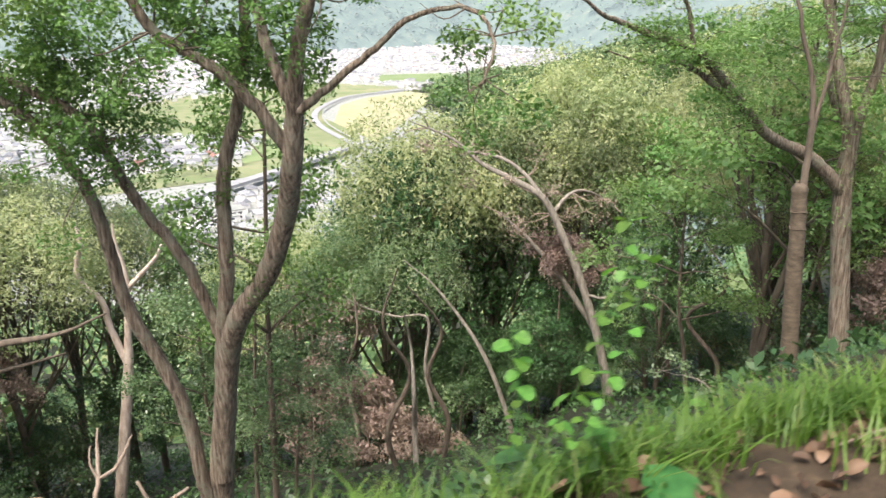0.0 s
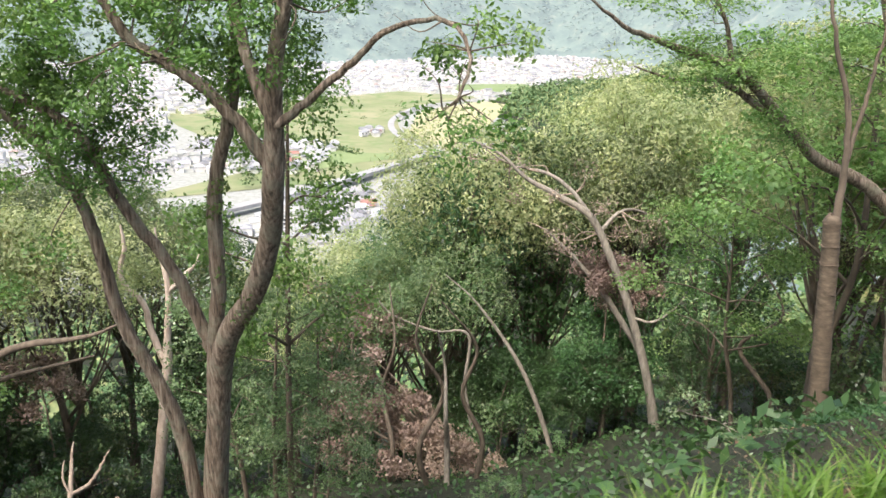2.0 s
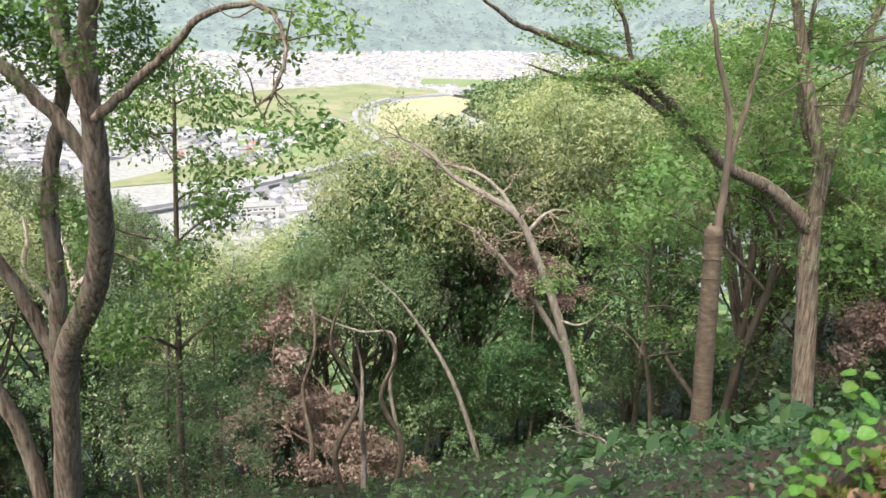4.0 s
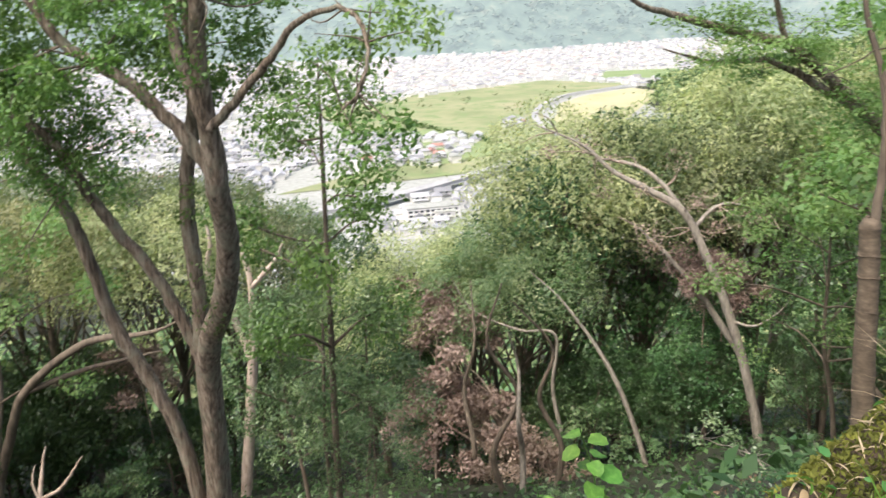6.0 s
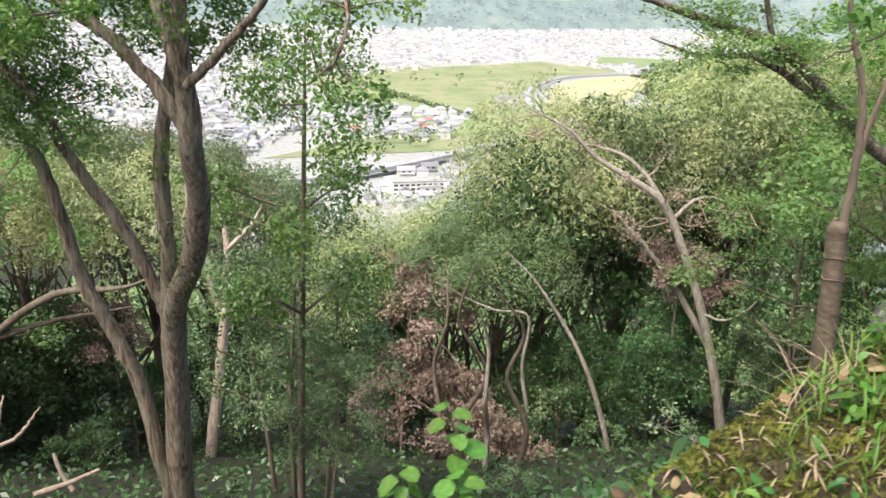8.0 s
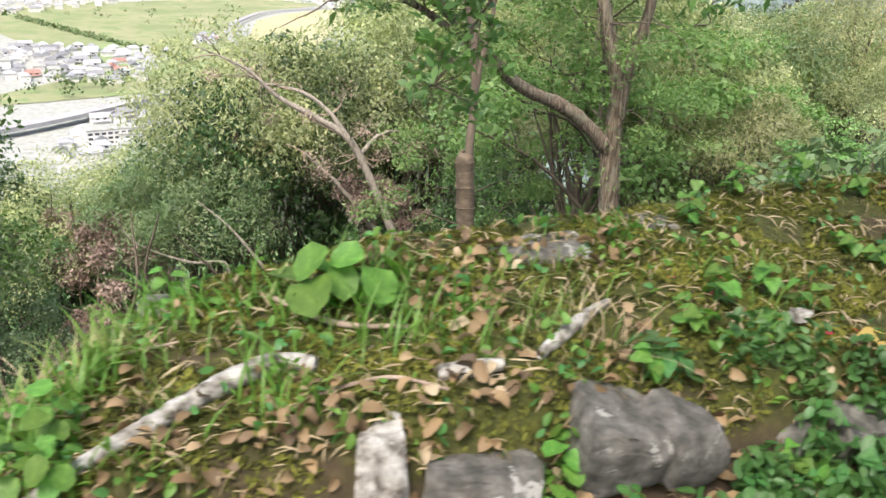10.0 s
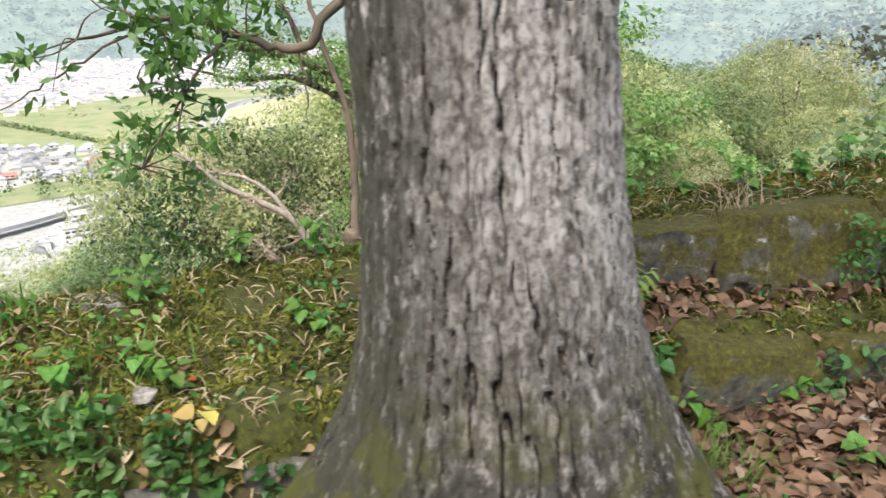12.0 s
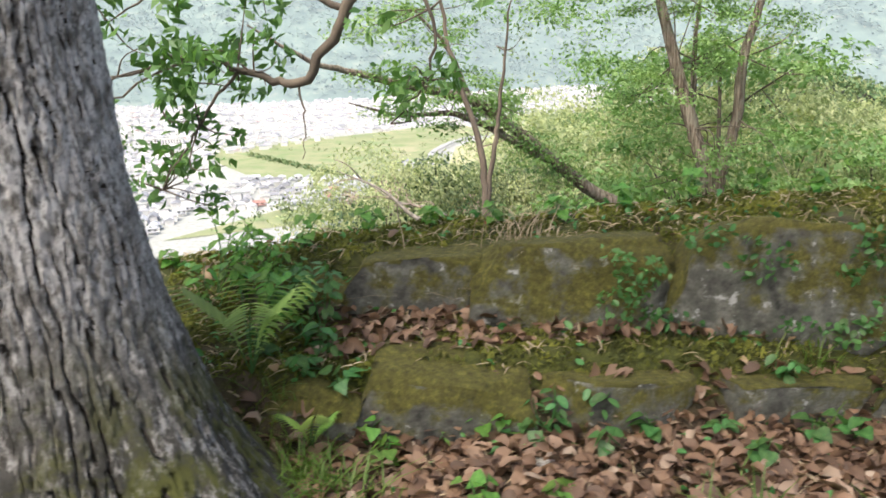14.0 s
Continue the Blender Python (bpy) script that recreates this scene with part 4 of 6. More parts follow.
# ---- far woods on the spur and the knoll, in one piece of stuff each ----
def far_woods(name, fn, where, count, size, material, label, seed, leaves=15, over=6, up=0.5, out=1.6):
    rng = np.random.default_rng(seed)
    x = rng.uniform(where[0], where[1], count)
    y = rng.uniform(where[2], where[3], count)
    z = fn(x, y)
    keep = z > VALLEY + over
    size_of = size * rng.uniform(0.55, 1.3, count)
    at, dirs = zip(*[clump(rng, (a, c, h + s * 0.4), s, leaves, 0.8) for a, c, h, s in zip(x[keep], y[keep], z[keep], size_of[keep])])
    v, f = leaf_quads(rng, np.vstack(at), size * 0.42, up, 0.8, np.vstack(dirs) * out)
    return tagged(new(name, mesh_of(name, v, f, material)), label, "woods", kind="stuff")


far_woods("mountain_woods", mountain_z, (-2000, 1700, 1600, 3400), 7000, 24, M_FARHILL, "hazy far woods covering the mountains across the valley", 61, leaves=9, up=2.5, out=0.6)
far_woods("knoll_woods", lambda x, y: ground_z(x, y), (-260, 640, 900, 1850), 4200, 14, M_FAR, "green woods covering the low hill beside the town", 62, over=1.0)
far_woods("hillside_woods", lambda x, y: ground_z(x, y), (-200, 300, 92, 430), 2000, 8, M_FAR, "green woods covering the lower hillside", 66)
# the spur's trees share the hills' haze glow
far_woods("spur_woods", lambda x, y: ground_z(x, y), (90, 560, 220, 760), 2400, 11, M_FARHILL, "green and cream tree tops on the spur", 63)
thing_tree = far_woods("park_trees", lambda x, y: np.full_like(x, VALLEY + 6.5), (-305, -245, 690, 750), 16, 8, M_FAR, "round green trees beside the houses in the valley", 64)
thing_tree = far_woods("meadow_bushes", lambda x, y: np.full_like(x, VALLEY + 6.2), (-480, -230, 1120, 1320), 22, 5, M_FAR, "scattered bushes on the valley meadow", 65)


# ---- the valley floor ----
def valley(x, y):
    """From the town's own plan to the world."""
    return 87 + 1.149 * x - 0.1093 * y, -23 + 1.149 * y + 0.1093 * x


def sheet(name, pts, z, material, label, category):
    return tagged(new(name, mesh_of(name, [(*valley(x, y), z) for x, y in pts], [tuple(range(len(pts)))], material)), label, category, kind="structure")


def ribbon(name, pts, width, z, material, label, category, thick=0.0):
    p = curve_through([(*valley(x, y), 0, 0) for x, y in pts], 8)[:, :2]
    d = unit(np.gradient(p, axis=0))
    s = np.stack([-d[:, 1], d[:, 0]], 1) * width / 2
    k = len(p)
    v = [(*q, z) for q in p + s] + [(*q, z) for q in p - s]
    f = [(i, i + 1, k + i + 1, k + i) for i in range(k - 1)]
    if thick:
        v += [(a, c, h - thick) for a, c, h in v]
        f += [(i, i + 1, 2 * k + i + 1, 2 * k + i) for i in range(k - 1)] + [(k + i, k + i + 1, 3 * k + i + 1, 3 * k + i) for i in range(k - 1)]
    return tagged(new(name, mesh_of(name, v, f, material)), label, category, kind="structure")


sheet("valley_floor", [(-2600, 380), (200, 380), (200, 2500), (-2600, 2500)], VALLEY + 0.5, M_CONC, "pale built-up valley floor between the houses", "ground")
sheet("meadow", [(-330, 590), (-170, 690), (-105, 790), (-120, 900), (-165, 1000), (-175, 1130), (-140, 1215), (-60, 1330), (-200, 1390), (-330, 1240), (-520, 1130), (-420, 960), (-255, 740)], VALLEY + 1.0, M_MEADOW, "pale green and straw-coloured meadow in the valley", "field")
sheet("ripening_field", [(-95, 830), (-60, 1000), (-20, 1230), (-60, 1270), (-125, 1180), (-150, 1110), (-148, 960)], VALLEY + 1.2, M_WHEAT, "pale yellow ripening field beside the canal", "field")
sheet("green_field", [(-230, 700), (-180, 760), (-120, 800), (-200, 815), (-280, 900), (-300, 860)], VALLEY + 1.5, M_CROP, "fresh green crop field in the valley", "field")
sheet("far_field", [(-100, 1400), (40, 1420), (20, 1560), (-120, 1520)], VALLEY + 1.2, M_CROP, "small green field among the far houses", "field")
ribbon("canal_road", [(-60, 700), (-110, 800), (-160, 930), (-176, 1030), (-168, 1120), (-140, 1210), (-60, 1290)], 9, VALLEY + 2.0, M_ROAD, "winding grey road along the canal", "road")
ribbon("canal_wall", [(-52, 705), (-102, 804), (-150, 932), (-166, 1030), (-158, 1117), (-131, 1204), (-54, 1282)], 3, VALLEY + 2.6, M_CONC, "pale concrete wall along the canal", "wall")
ribbon("road", [(-420, 420), (-300, 505), (-242, 557), (-174, 669), (-110, 800)], 11, VALLEY + 8, M_ROAD, "grey raised road with pale concrete sides crossing the valley", "road", 3.0)
hedge_rng = np.random.default_rng(66)
hv = np.stack([*valley(np.linspace(-411, -185, 900) + hedge_rng.normal(0, 2.5, 900), np.linspace(1034, 800, 900) + hedge_rng.normal(0, 2.5, 900)), VALLEY + hedge_rng.uniform(1, 7, 900)], 1)
tagged(new("hedge", mesh_of("hedge", *leaf_quads(hedge_rng, hv, 3.5, 0.3, 0.8), M_FAR)), "long dull green hedge across the meadow", "hedge", kind="stuff")


# ---- town ----
def box_v(x0, x1, y0, y1, z0, z1):
    return [(x0, y0, z0), (x1, y0, z0), (x1, y1, z0), (x0, y1, z0), (x0, y0, z1), (x1, y0, z1), (x1, y1, z1), (x0, y1, z1)]


BOX_F = [(0, 3, 2, 1), (4, 5, 6, 7), (0, 1, 5, 4), (1, 2, 6, 5), (2, 3, 7, 6), (3, 0, 4, 7)]


def hip(w, d, z, h, over, cut):
    a, c = w / 2 + over, d / 2 + over
    v = [(-a, -c, z), (a, -c, z), (a, c, z), (-a, c, z), (-a + cut, 0, z + h), (a - cut, 0, z + h), (-a, -c, z - 0.25), (a, -c, z - 0.25), (a, c, z - 0.25), (-a, c, z - 0.25)]
    f = [(0, 1, 5, 4), (1, 2, 5), (2, 3, 4, 5), (3, 0, 4), (6, 7, 1, 0), (7, 8, 2, 1), (8, 9, 3, 2), (9, 6, 0, 3), (9, 8, 7, 6)]
    return v, f


def house_meshes(w, d, h, roof_h, cut, roof_mat):
    walls = mesh_of("wall", box_v(-w / 2, w / 2, -d / 2, d / 2, 0, h), BOX_F, M_WALL)
    roof = mesh_of("roof", *hip(w, d, h, roof_h, 0.7, cut), roof_mat)
    low_v, low_f = hip(w * 0.8, 2.0, 0, 0.8, 0.3, 0.6)
    low = mesh_of("porch_roof", [(x, y - d / 2 - 1, z + h * 0.48) for x, y, z in low_v], low_f, roof_mat)
    win = mesh_of("window", box_v(-1.2, 1.2, -0.12, 0, 0, 1.3), BOX_F, M_PANE)
    return walls, roof, low, win, d, h


HOUSES = [house_meshes(11, 8, 5.6, 2.6, 3.4, M_ROOF), house_meshes(9, 9, 6.0, 2.4, 4.2, M_ROOF), house_meshes(14, 8, 5.2, 2.8, 0.0, M_ROOF), house_meshes(12, 9, 4.0, 2.4, 0.0, M_RUST), house_meshes(16, 10, 8.0, 0.7, 0.4, M_CONC)]


def house(kind, x, y, turn):
    walls, roof, low, win, d, h = HOUSES[kind]
    ob = thing("house", (*valley(x, y), VALLEY + 0.5), ("white-walled house with a hipped grey tiled roof", "pale square house with a grey pyramid roof", "long pale house with a gabled grey roof", "low house with a faded red roof", "flat-roofed pale concrete building")[kind], "house", "houses of the town")
    ob.rotation_euler = (0, 0, turn)
    part("wall", walls, ob)
    part("roof", roof, ob)
    part("porch_roof", low, ob)
    for wx in (-2.6, 2.6):
        o = part("window", win, ob)
        o.location = (wx, -d / 2, h * 0.62)
    return ob


rng = np.random.default_rng(8)
near_spots, far_spots = [], []
for cx0, cx1, cy0, cy1, gap in ((-345, -215, 705, 850, 16), (-215, -70, 500, 600, 16), (-185, -150, 600, 640, 15), (-470, -345, 560, 800, 17), (-195, -175, 915, 960, 14), (-90, -50, 700, 780, 15)):
    for x in np.arange(cx0, cx1, gap):
        for y in np.arange(cy0, cy1, gap):
            near_spots.append((x + rng.uniform(-3, 3), y + rng.uniform(-3, 3)))
for x, y in near_spots:
    road_x = float(np.interp(y, [420, 505, 557, 669, 800], [-420, -300, -242, -174, -110]))
    if abs(x - road_x) < 14 or rng.uniform() < 0.06:
        continue
    house(int(rng.choice(5, p=[0.37, 0.27, 0.25, 0.02, 0.09])), x, y, 0.5 + rng.choice([0, 1.57, 3.14, -1.57]) + rng.uniform(-0.1, 0.1))
house(3, -184, 934, 0.6)
house(3, -236, 748, 0.4)
house(3, -246, 760, 2.0)

wv, wf, rv, rf = [], [], [], []
for x in np.arange(-1500, 330, 17):
    for y in np.arange(600, 2380, 19):
        foot = np.interp(x, [-2500, -1200, -600, 0, 400], [1500, 1750, 1900, 2400, 2300])
        edge = np.interp(x, [-1500, -480, -430, -330, -200, -40, 60, 330], [600, 650, 1060, 1225, 1400, 1290, 1500, 1700])
        a, c = x + rng.uniform(-5, 5), y + rng.uniform(-6, 6)
        if y < edge or y > foot or rng.uniform() < 0.16 or (-110 < a < 30 and 1395 < c < 1560):
            continue
        a, c = valley(a, c)
        w, d, h = rng.uniform(8, 15), rng.uniform(7, 11), rng.choice([3.5, 5.5, 6, 6.5, 11], p=[0.2, 0.35, 0.25, 0.15, 0.05])
        t = 0.5 + rng.choice([0, 1.57]) + rng.uniform(-0.25, 0.25)
        ct, st = math.cos(t), math.sin(t)
        hv_, hf_ = hip(w, d, h, rng.uniform(1.6, 2.8), 0.6, rng.uniform(0, 3.5))
        for dst, fac, src, srcf in ((wv, wf, box_v(-w / 2, w / 2, -d / 2, d / 2, 0, h), BOX_F), (rv, rf, hv_, hf_)):
            k = len(dst)
            dst += [(a + px * ct - py * st, c + px * st + py * ct, VALLEY + 0.5 + pz) for px, py, pz in src]
            fac += [tuple(i + k for i in q) for q in srcf]
M_ROOFS, n, l, b = nodes("town_roofs")
l.new(ramp_node(n, l, n.new("ShaderNodeNewGeometry").outputs["Random Per Island"], [(0, (0.26, 0.265, 0.28)), (0.5, (0.42, 0.425, 0.44)), (0.85, (0.58, 0.58, 0.58)), (0.94, (0.36, 0.27, 0.24)), (1, (0.6, 0.6, 0.62))]), b.inputs["Base Color"])
b.inputs["Roughness"].default_value = 0.55
town = thing("far_town", (0, 0, 0), "many small pale houses with grey roofs far below", "houses", kind="stuff")
tagged(part("walls", mesh_of("walls", wv, wf, M_WALL), town), kind="stuff")
tagged(part("roofs", mesh_of("roofs", rv, rf, M_ROOFS), town), kind="stuff")


def block_of_flats(x, y, turn, w, d, floors, label):
    ob = thing("apartment_building", (*valley(x, y), VALLEY + 0.5), label, "building", "large pale buildings")
    ob.rotation_euler = (0, 0, turn)
    part("wall", mesh_of("wall", box_v(-w / 2, w / 2, -d / 2, d / 2, 0, floors * 3.2 + 1), BOX_F, M_WALL), ob)
    part("roof", mesh_of("roof", box_v(-w / 2 - 0.3, w / 2 + 0.3, -d / 2 - 0.3, d / 2 + 0.3, floors * 3.2 + 1, floors * 3.2 + 1.8), BOX_F, M_CONC), ob)
    win = mesh_of("window", box_v(-1.5, 1.5, -0.15, 0, 0, 1.6), BOX_F, M_PANE)
    for f in range(floors):
        for q in range(int(w // 4.4)):
            o = part("window", win, ob)
            o.location = (-w / 2 + 2.6 + q * 4.4, -d / 2, f * 3.2 + 1.4)
    return ob


block_of_flats(-700, 735, 0.75, 74, 14, 7, "long white block of flats with rows of windows")
block_of_flats(-640, 690, 0.75, 60, 12, 6, "white block of flats with rows of windows")
block_of_flats(-740, 830, 0.75, 70, 14, 8, "tall white block of flats with rows of windows")
block_of_flats(-193, 535, 0.55, 42, 15, 3, "large white hall with a pale flat roof")
block_of_flats(-560, 1120, 0.3, 60, 14, 4, "white school-like building with rows of windows")

# ---- the great oak beside the path ----
def lattice(rng, nu, nv):
    return rng.standard_normal((nu, nv))


def sample(g, u, v):
    """Smooth noise from a lattice, closed round u."""
    nu, nv = g.shape
    i, j = np.floor(u).astype(int), np.floor(v).astype(int)
    fu, fv = u - i, v - j
    fu, fv = fu * fu * (3 - 2 * fu), fv * fv * (3 - 2 * fv)
    i0, i1, j0, j1 = i % nu, (i + 1) % nu, np.clip(j, 0, nv - 1), np.clip(j + 1, 0, nv - 1)
    return (g[i0, j0] * (1 - fu) + g[i1, j0] * fu) * (1 - fv) + (g[i0, j1] * (1 - fu) + g[i1, j1] * fu) * fv


rng = np.random.default_rng(77)
NT, NZ = 480, 240
zz = np.linspace(-0.25, 2.6, NZ)
q = np.linspace(0, 1, NT, endpoint=False)
th = 2 * np.pi * q - 0.6 * np.cos(2 * np.pi * q)  # closer set on the side of the path
th = th % (2 * np.pi)
T, ZZ = np.meshgrid(th, zz, indexing="ij")
U = T / (2 * np.pi)
rad = np.interp(ZZ, [-0.25, -0.05, 0.05, 0.17, 0.3, 0.45, 0.65, 0.97, 1.32, 2.6], [0.74, 0.64, 0.545, 0.47, 0.41, 0.36, 0.318, 0.285, 0.27, 0.255])
butt = np.zeros_like(T)
for ang, wid, amt in ((-0.25, 0.33, 0.16), (-2.95, 0.35, 0.17), (-1.5, 0.4, -0.03), (0.9, 0.4, 0.03), (2.2, 0.4, 0.05), (-2.15, 0.22, 0.08), (-0.95, 0.2, 0.07)):
    dd = (T - ang + np.pi) % (2 * np.pi) - np.pi
    butt += amt * np.exp(-((dd / wid) ** 2))
rad = rad + butt * np.clip((0.62 - ZZ) / 0.6, 0, 1) ** 1.7
FUR = 50
warp = 0.38 * sample(lattice(rng, 12, 14), U * 12, ZZ * 2.2 + 1) + 0.2 * sample(lattice(rng, 40, 60), U * 40, ZZ * 9 + 3) + 0.2 * sample(lattice(rng, 120, 160), U * 120, ZZ * 34 + 12)
g1, g2, g3, g4 = lattice(rng, FUR, 40), lattice(rng, FUR * 2, 90), lattice(rng, 200, 260), lattice(rng, 330, 400)
line1 = np.floor(U * FUR + warp + 0.5)
run1 = sample(g1, line1 % FUR, ZZ * 5.5 + 2)
run2 = sample(g2, np.floor(U * FUR * 2 + 1.3 * warp + 0.5) % (FUR * 2), ZZ * 8 + 5)
f1, f2 = np.sin(np.pi * (U * FUR + warp)), np.sin(np.pi * (U * FUR * 2 + 1.3 * warp))
crack = np.exp(-((f1 / 0.15) ** 2)) * np.clip(0.85 + 0.7 * run1, 0.0, 1.3) + 0.45 * np.exp(-((f2 / 0.2) ** 2)) * np.clip(0.15 + 0.8 * run2, 0, 1.1)
lobe = np.abs(f1) ** 0.6
rad = rad - 0.026 * (1 + 0.5 * np.clip((0.8 - ZZ) / 0.8, 0, 1)) * crack + 0.006 * lobe + 0.0022 * sample(g3, U * 200, ZZ * 60 + 20) + 0.0013 * sample(g4, U * 330, ZZ * 110 + 40) + 0.008 * sample(lattice(rng, 10, 10), U * 10, ZZ * 2.2 + 1)
cx = np.interp(ZZ, [-0.25, 0.17, 0.45, 0.97, 1.32, 2.6], [6.50, 6.495, 6.49, 6.445, 6.42, 6.36])
cy = np.interp(ZZ, [-0.25, 0.45, 1.32, 2.6], [3.42, 3.41, 3.40, 3.42])
V = np.stack([cx + rad * np.cos(T), cy + rad * np.sin(T), ZZ], -1).reshape(-1, 3)
i, j = np.meshgrid(np.arange(NT), np.arange(NZ - 1), indexing="ij")
F = np.stack([i * NZ + j, ((i + 1) % NT) * NZ + j, ((i + 1) % NT) * NZ + j + 1, i * NZ + j + 1], -1).reshape(-1, 4)
great = thing("great_oak_tree", (0, 0, 0), "huge old oak trunk with deeply furrowed grey lichen-spotted bark", "tree")
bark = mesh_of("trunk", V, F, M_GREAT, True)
bark.materials.append(M_FURROW_SHADE)
# faces deep in the furrows take the painted shade
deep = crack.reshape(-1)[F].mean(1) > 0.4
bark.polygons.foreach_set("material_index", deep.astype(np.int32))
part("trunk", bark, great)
G_UP = [(6.36, 3.42, 2.5, 0.235), (6.3, 3.45, 3.6, 0.22), (6.2, 3.3, 5.0, 0.16), (6.0, 3.0, 7.0, 0.09), (5.9, 2.9, 9.0, 0.03)]
G_2 = [(6.3, 3.45, 3.7, 0.15), (5.2, 3.9, 5.0, 0.11), (3.8, 4.2, 6.2, 0.07), (2.6, 4.4, 7.0, 0.02)]
G_3 = [(6.3, 3.45, 3.9, 0.14), (7.5, 2.8, 5.4, 0.1), (8.8, 2.2, 6.6, 0.03)]
G_4 = [(6.25, 3.4, 4.4, 0.12), (6.0, 1.8, 5.8, 0.08), (5.6, 0.4, 6.8, 0.02)]
# two unseen limbs, added overhead so that their leaves shade the bank
G_SHADE_1 = [(6.28, 3.42, 4.1, 0.13), (5.0, 2.2, 5.4, 0.09), (3.6, 1.0, 6.4, 0.03)]
G_SHADE_2 = [(6.28, 3.4, 4.2, 0.13), (7.6, 1.6, 5.6, 0.09), (9.0, 0.2, 6.6, 0.03)]
limbs_of(great, "limb", [G_UP, G_2, G_3, G_4, G_SHADE_1, G_SHADE_2], M_BARK, 12, rng)
wood, tips = twigs(rng, G_UP[2:] + G_2[1:] + G_3[1:] + G_4[1:] + G_SHADE_1[1:] + G_SHADE_2[1:], 2.0, 80, 0.014)
tagged(part("twig", mesh_of("twigs", *join(wood), M_TWIG, True), great), kind="stuff")
crown_on(rng, great, tips, 0.85, 30, 0.16, M_OAK, 0.6, 0.4)

# ---- an evergreen bough hanging before the view ----
bough = thing("evergreen_bough", (0, 0, 0), "evergreen bough with green pointed leaves and bare twigs", "branch")
B_1 = [(7.3, 7.9, 3.4, 0.06), (6.7, 7.7, 2.5, 0.05), (6.2, 7.5, 1.72, 0.044), (6.01, 7.5, 1.38, 0.04), (5.68, 7.5, 0.98, 0.036), (5.33, 7.5, 1.06, 0.028), (4.84, 7.5, 1.19, 0.02), (4.2, 7.5, 1.05, 0.01)]
B_2 = [(5.68, 7.5, 0.98, 0.01), (5.72, 7.45, 0.7, 0.006), (5.71, 7.4, 0.43, 0.003)]
B_3 = [(4.84, 7.5, 1.19, 0.012), (4.3, 7.5, 0.95, 0.009), (3.9, 7.5, 0.72, 0.007), (3.5, 7.5, 0.5, 0.003)]
B_4 = [(5.2, 7.5, 1.08, 0.014), (4.9, 7.4, 0.7, 0.01), (4.6, 7.3, 0.2, 0.004)]
B_5 = [(6.1, 7.55, 1.5, 0.03), (5.4, 7.4, 1.75, 0.02), (4.8, 7.3, 1.7, 0.012), (4.3, 7.3, 1.45, 0.005)]
B_6 = [(6.4, 7.6, 2.0, 0.025), (6.7, 7.5, 1.5, 0.015), (6.65, 7.5, 1.0, 0.009), (6.4, 7.4, 0.7, 0.004)]
limbs_of(bough, "branch", [B_1, B_2, B_3, B_4, B_5, B_6], M_TWIG, 7, rng)
wood, tips = twigs(rng, B_1[5:] + B_4 * 2 + B_5[1:] + B_6[1:] + [(4.6, 7.4, 0.8), (4.8, 7.5, 1.0)], 0.5, 60, 0.005)
tagged(part("twig", mesh_of("twigs", *join(wood), M_TWIG, True), bough), kind="stuff")
crown_on(rng, bough, tips, 0.16, 10, 0.12, M_OAK, 0.8, 0.3, 0.42)


# ---- stones of the ruined wall ----
ICO = bmesh.new()
bmesh.ops.create_icosphere(ICO, subdivisions=4, radius=1)
ICO_V, ICO_F = np.array([v.co[:] for v in ICO.verts]), np.array([[v.index for v in f.verts] for f in ICO.faces])
ICO.free()


def stone(at, size, turn, seed, material, label, tilt=(0, 0), group="stones of the ruined wall"):
    """A weathered block: a ball cut flat by planes, then roughened."""
    g = np.random.default_rng(seed)
    v = ICO_V * 1.35
    planes = [(1, 0, 0), (-1, 0, 0), (0, 1, 0), (0, -1, 0), (0, 0, 1), (0, 0, -1)] + [tuple(unit(g.standard_normal(3))) for _ in range(9)]
    for i, p in enumerate(planes):
        p = unit(np.array(p) + g.normal(0, 0.13, 3))
        lim = g.uniform(0.74, 0.9) if i < 6 else g.uniform(0.85, 1.1)
        v = v - np.outer(np.maximum(v @ p - lim, 0), p)
    for s, amt in ((2.2, 0.07), (5.5, 0.045), (11, 0.03)):
        v = v + unit(ICO_V) * (amt * np.array([noise.noise(Vector(q * s) + Vector((seed * 3.1, 0, 0))) for q in ICO_V]))[:, None]
    ob = new("stone", mesh_of("stone", v * np.array(size) / 2, ICO_F, material, True))
    ob.location, ob.rotation_euler = at, (tilt[0], tilt[1], turn)
    return tagged(ob, label, "stone", group)


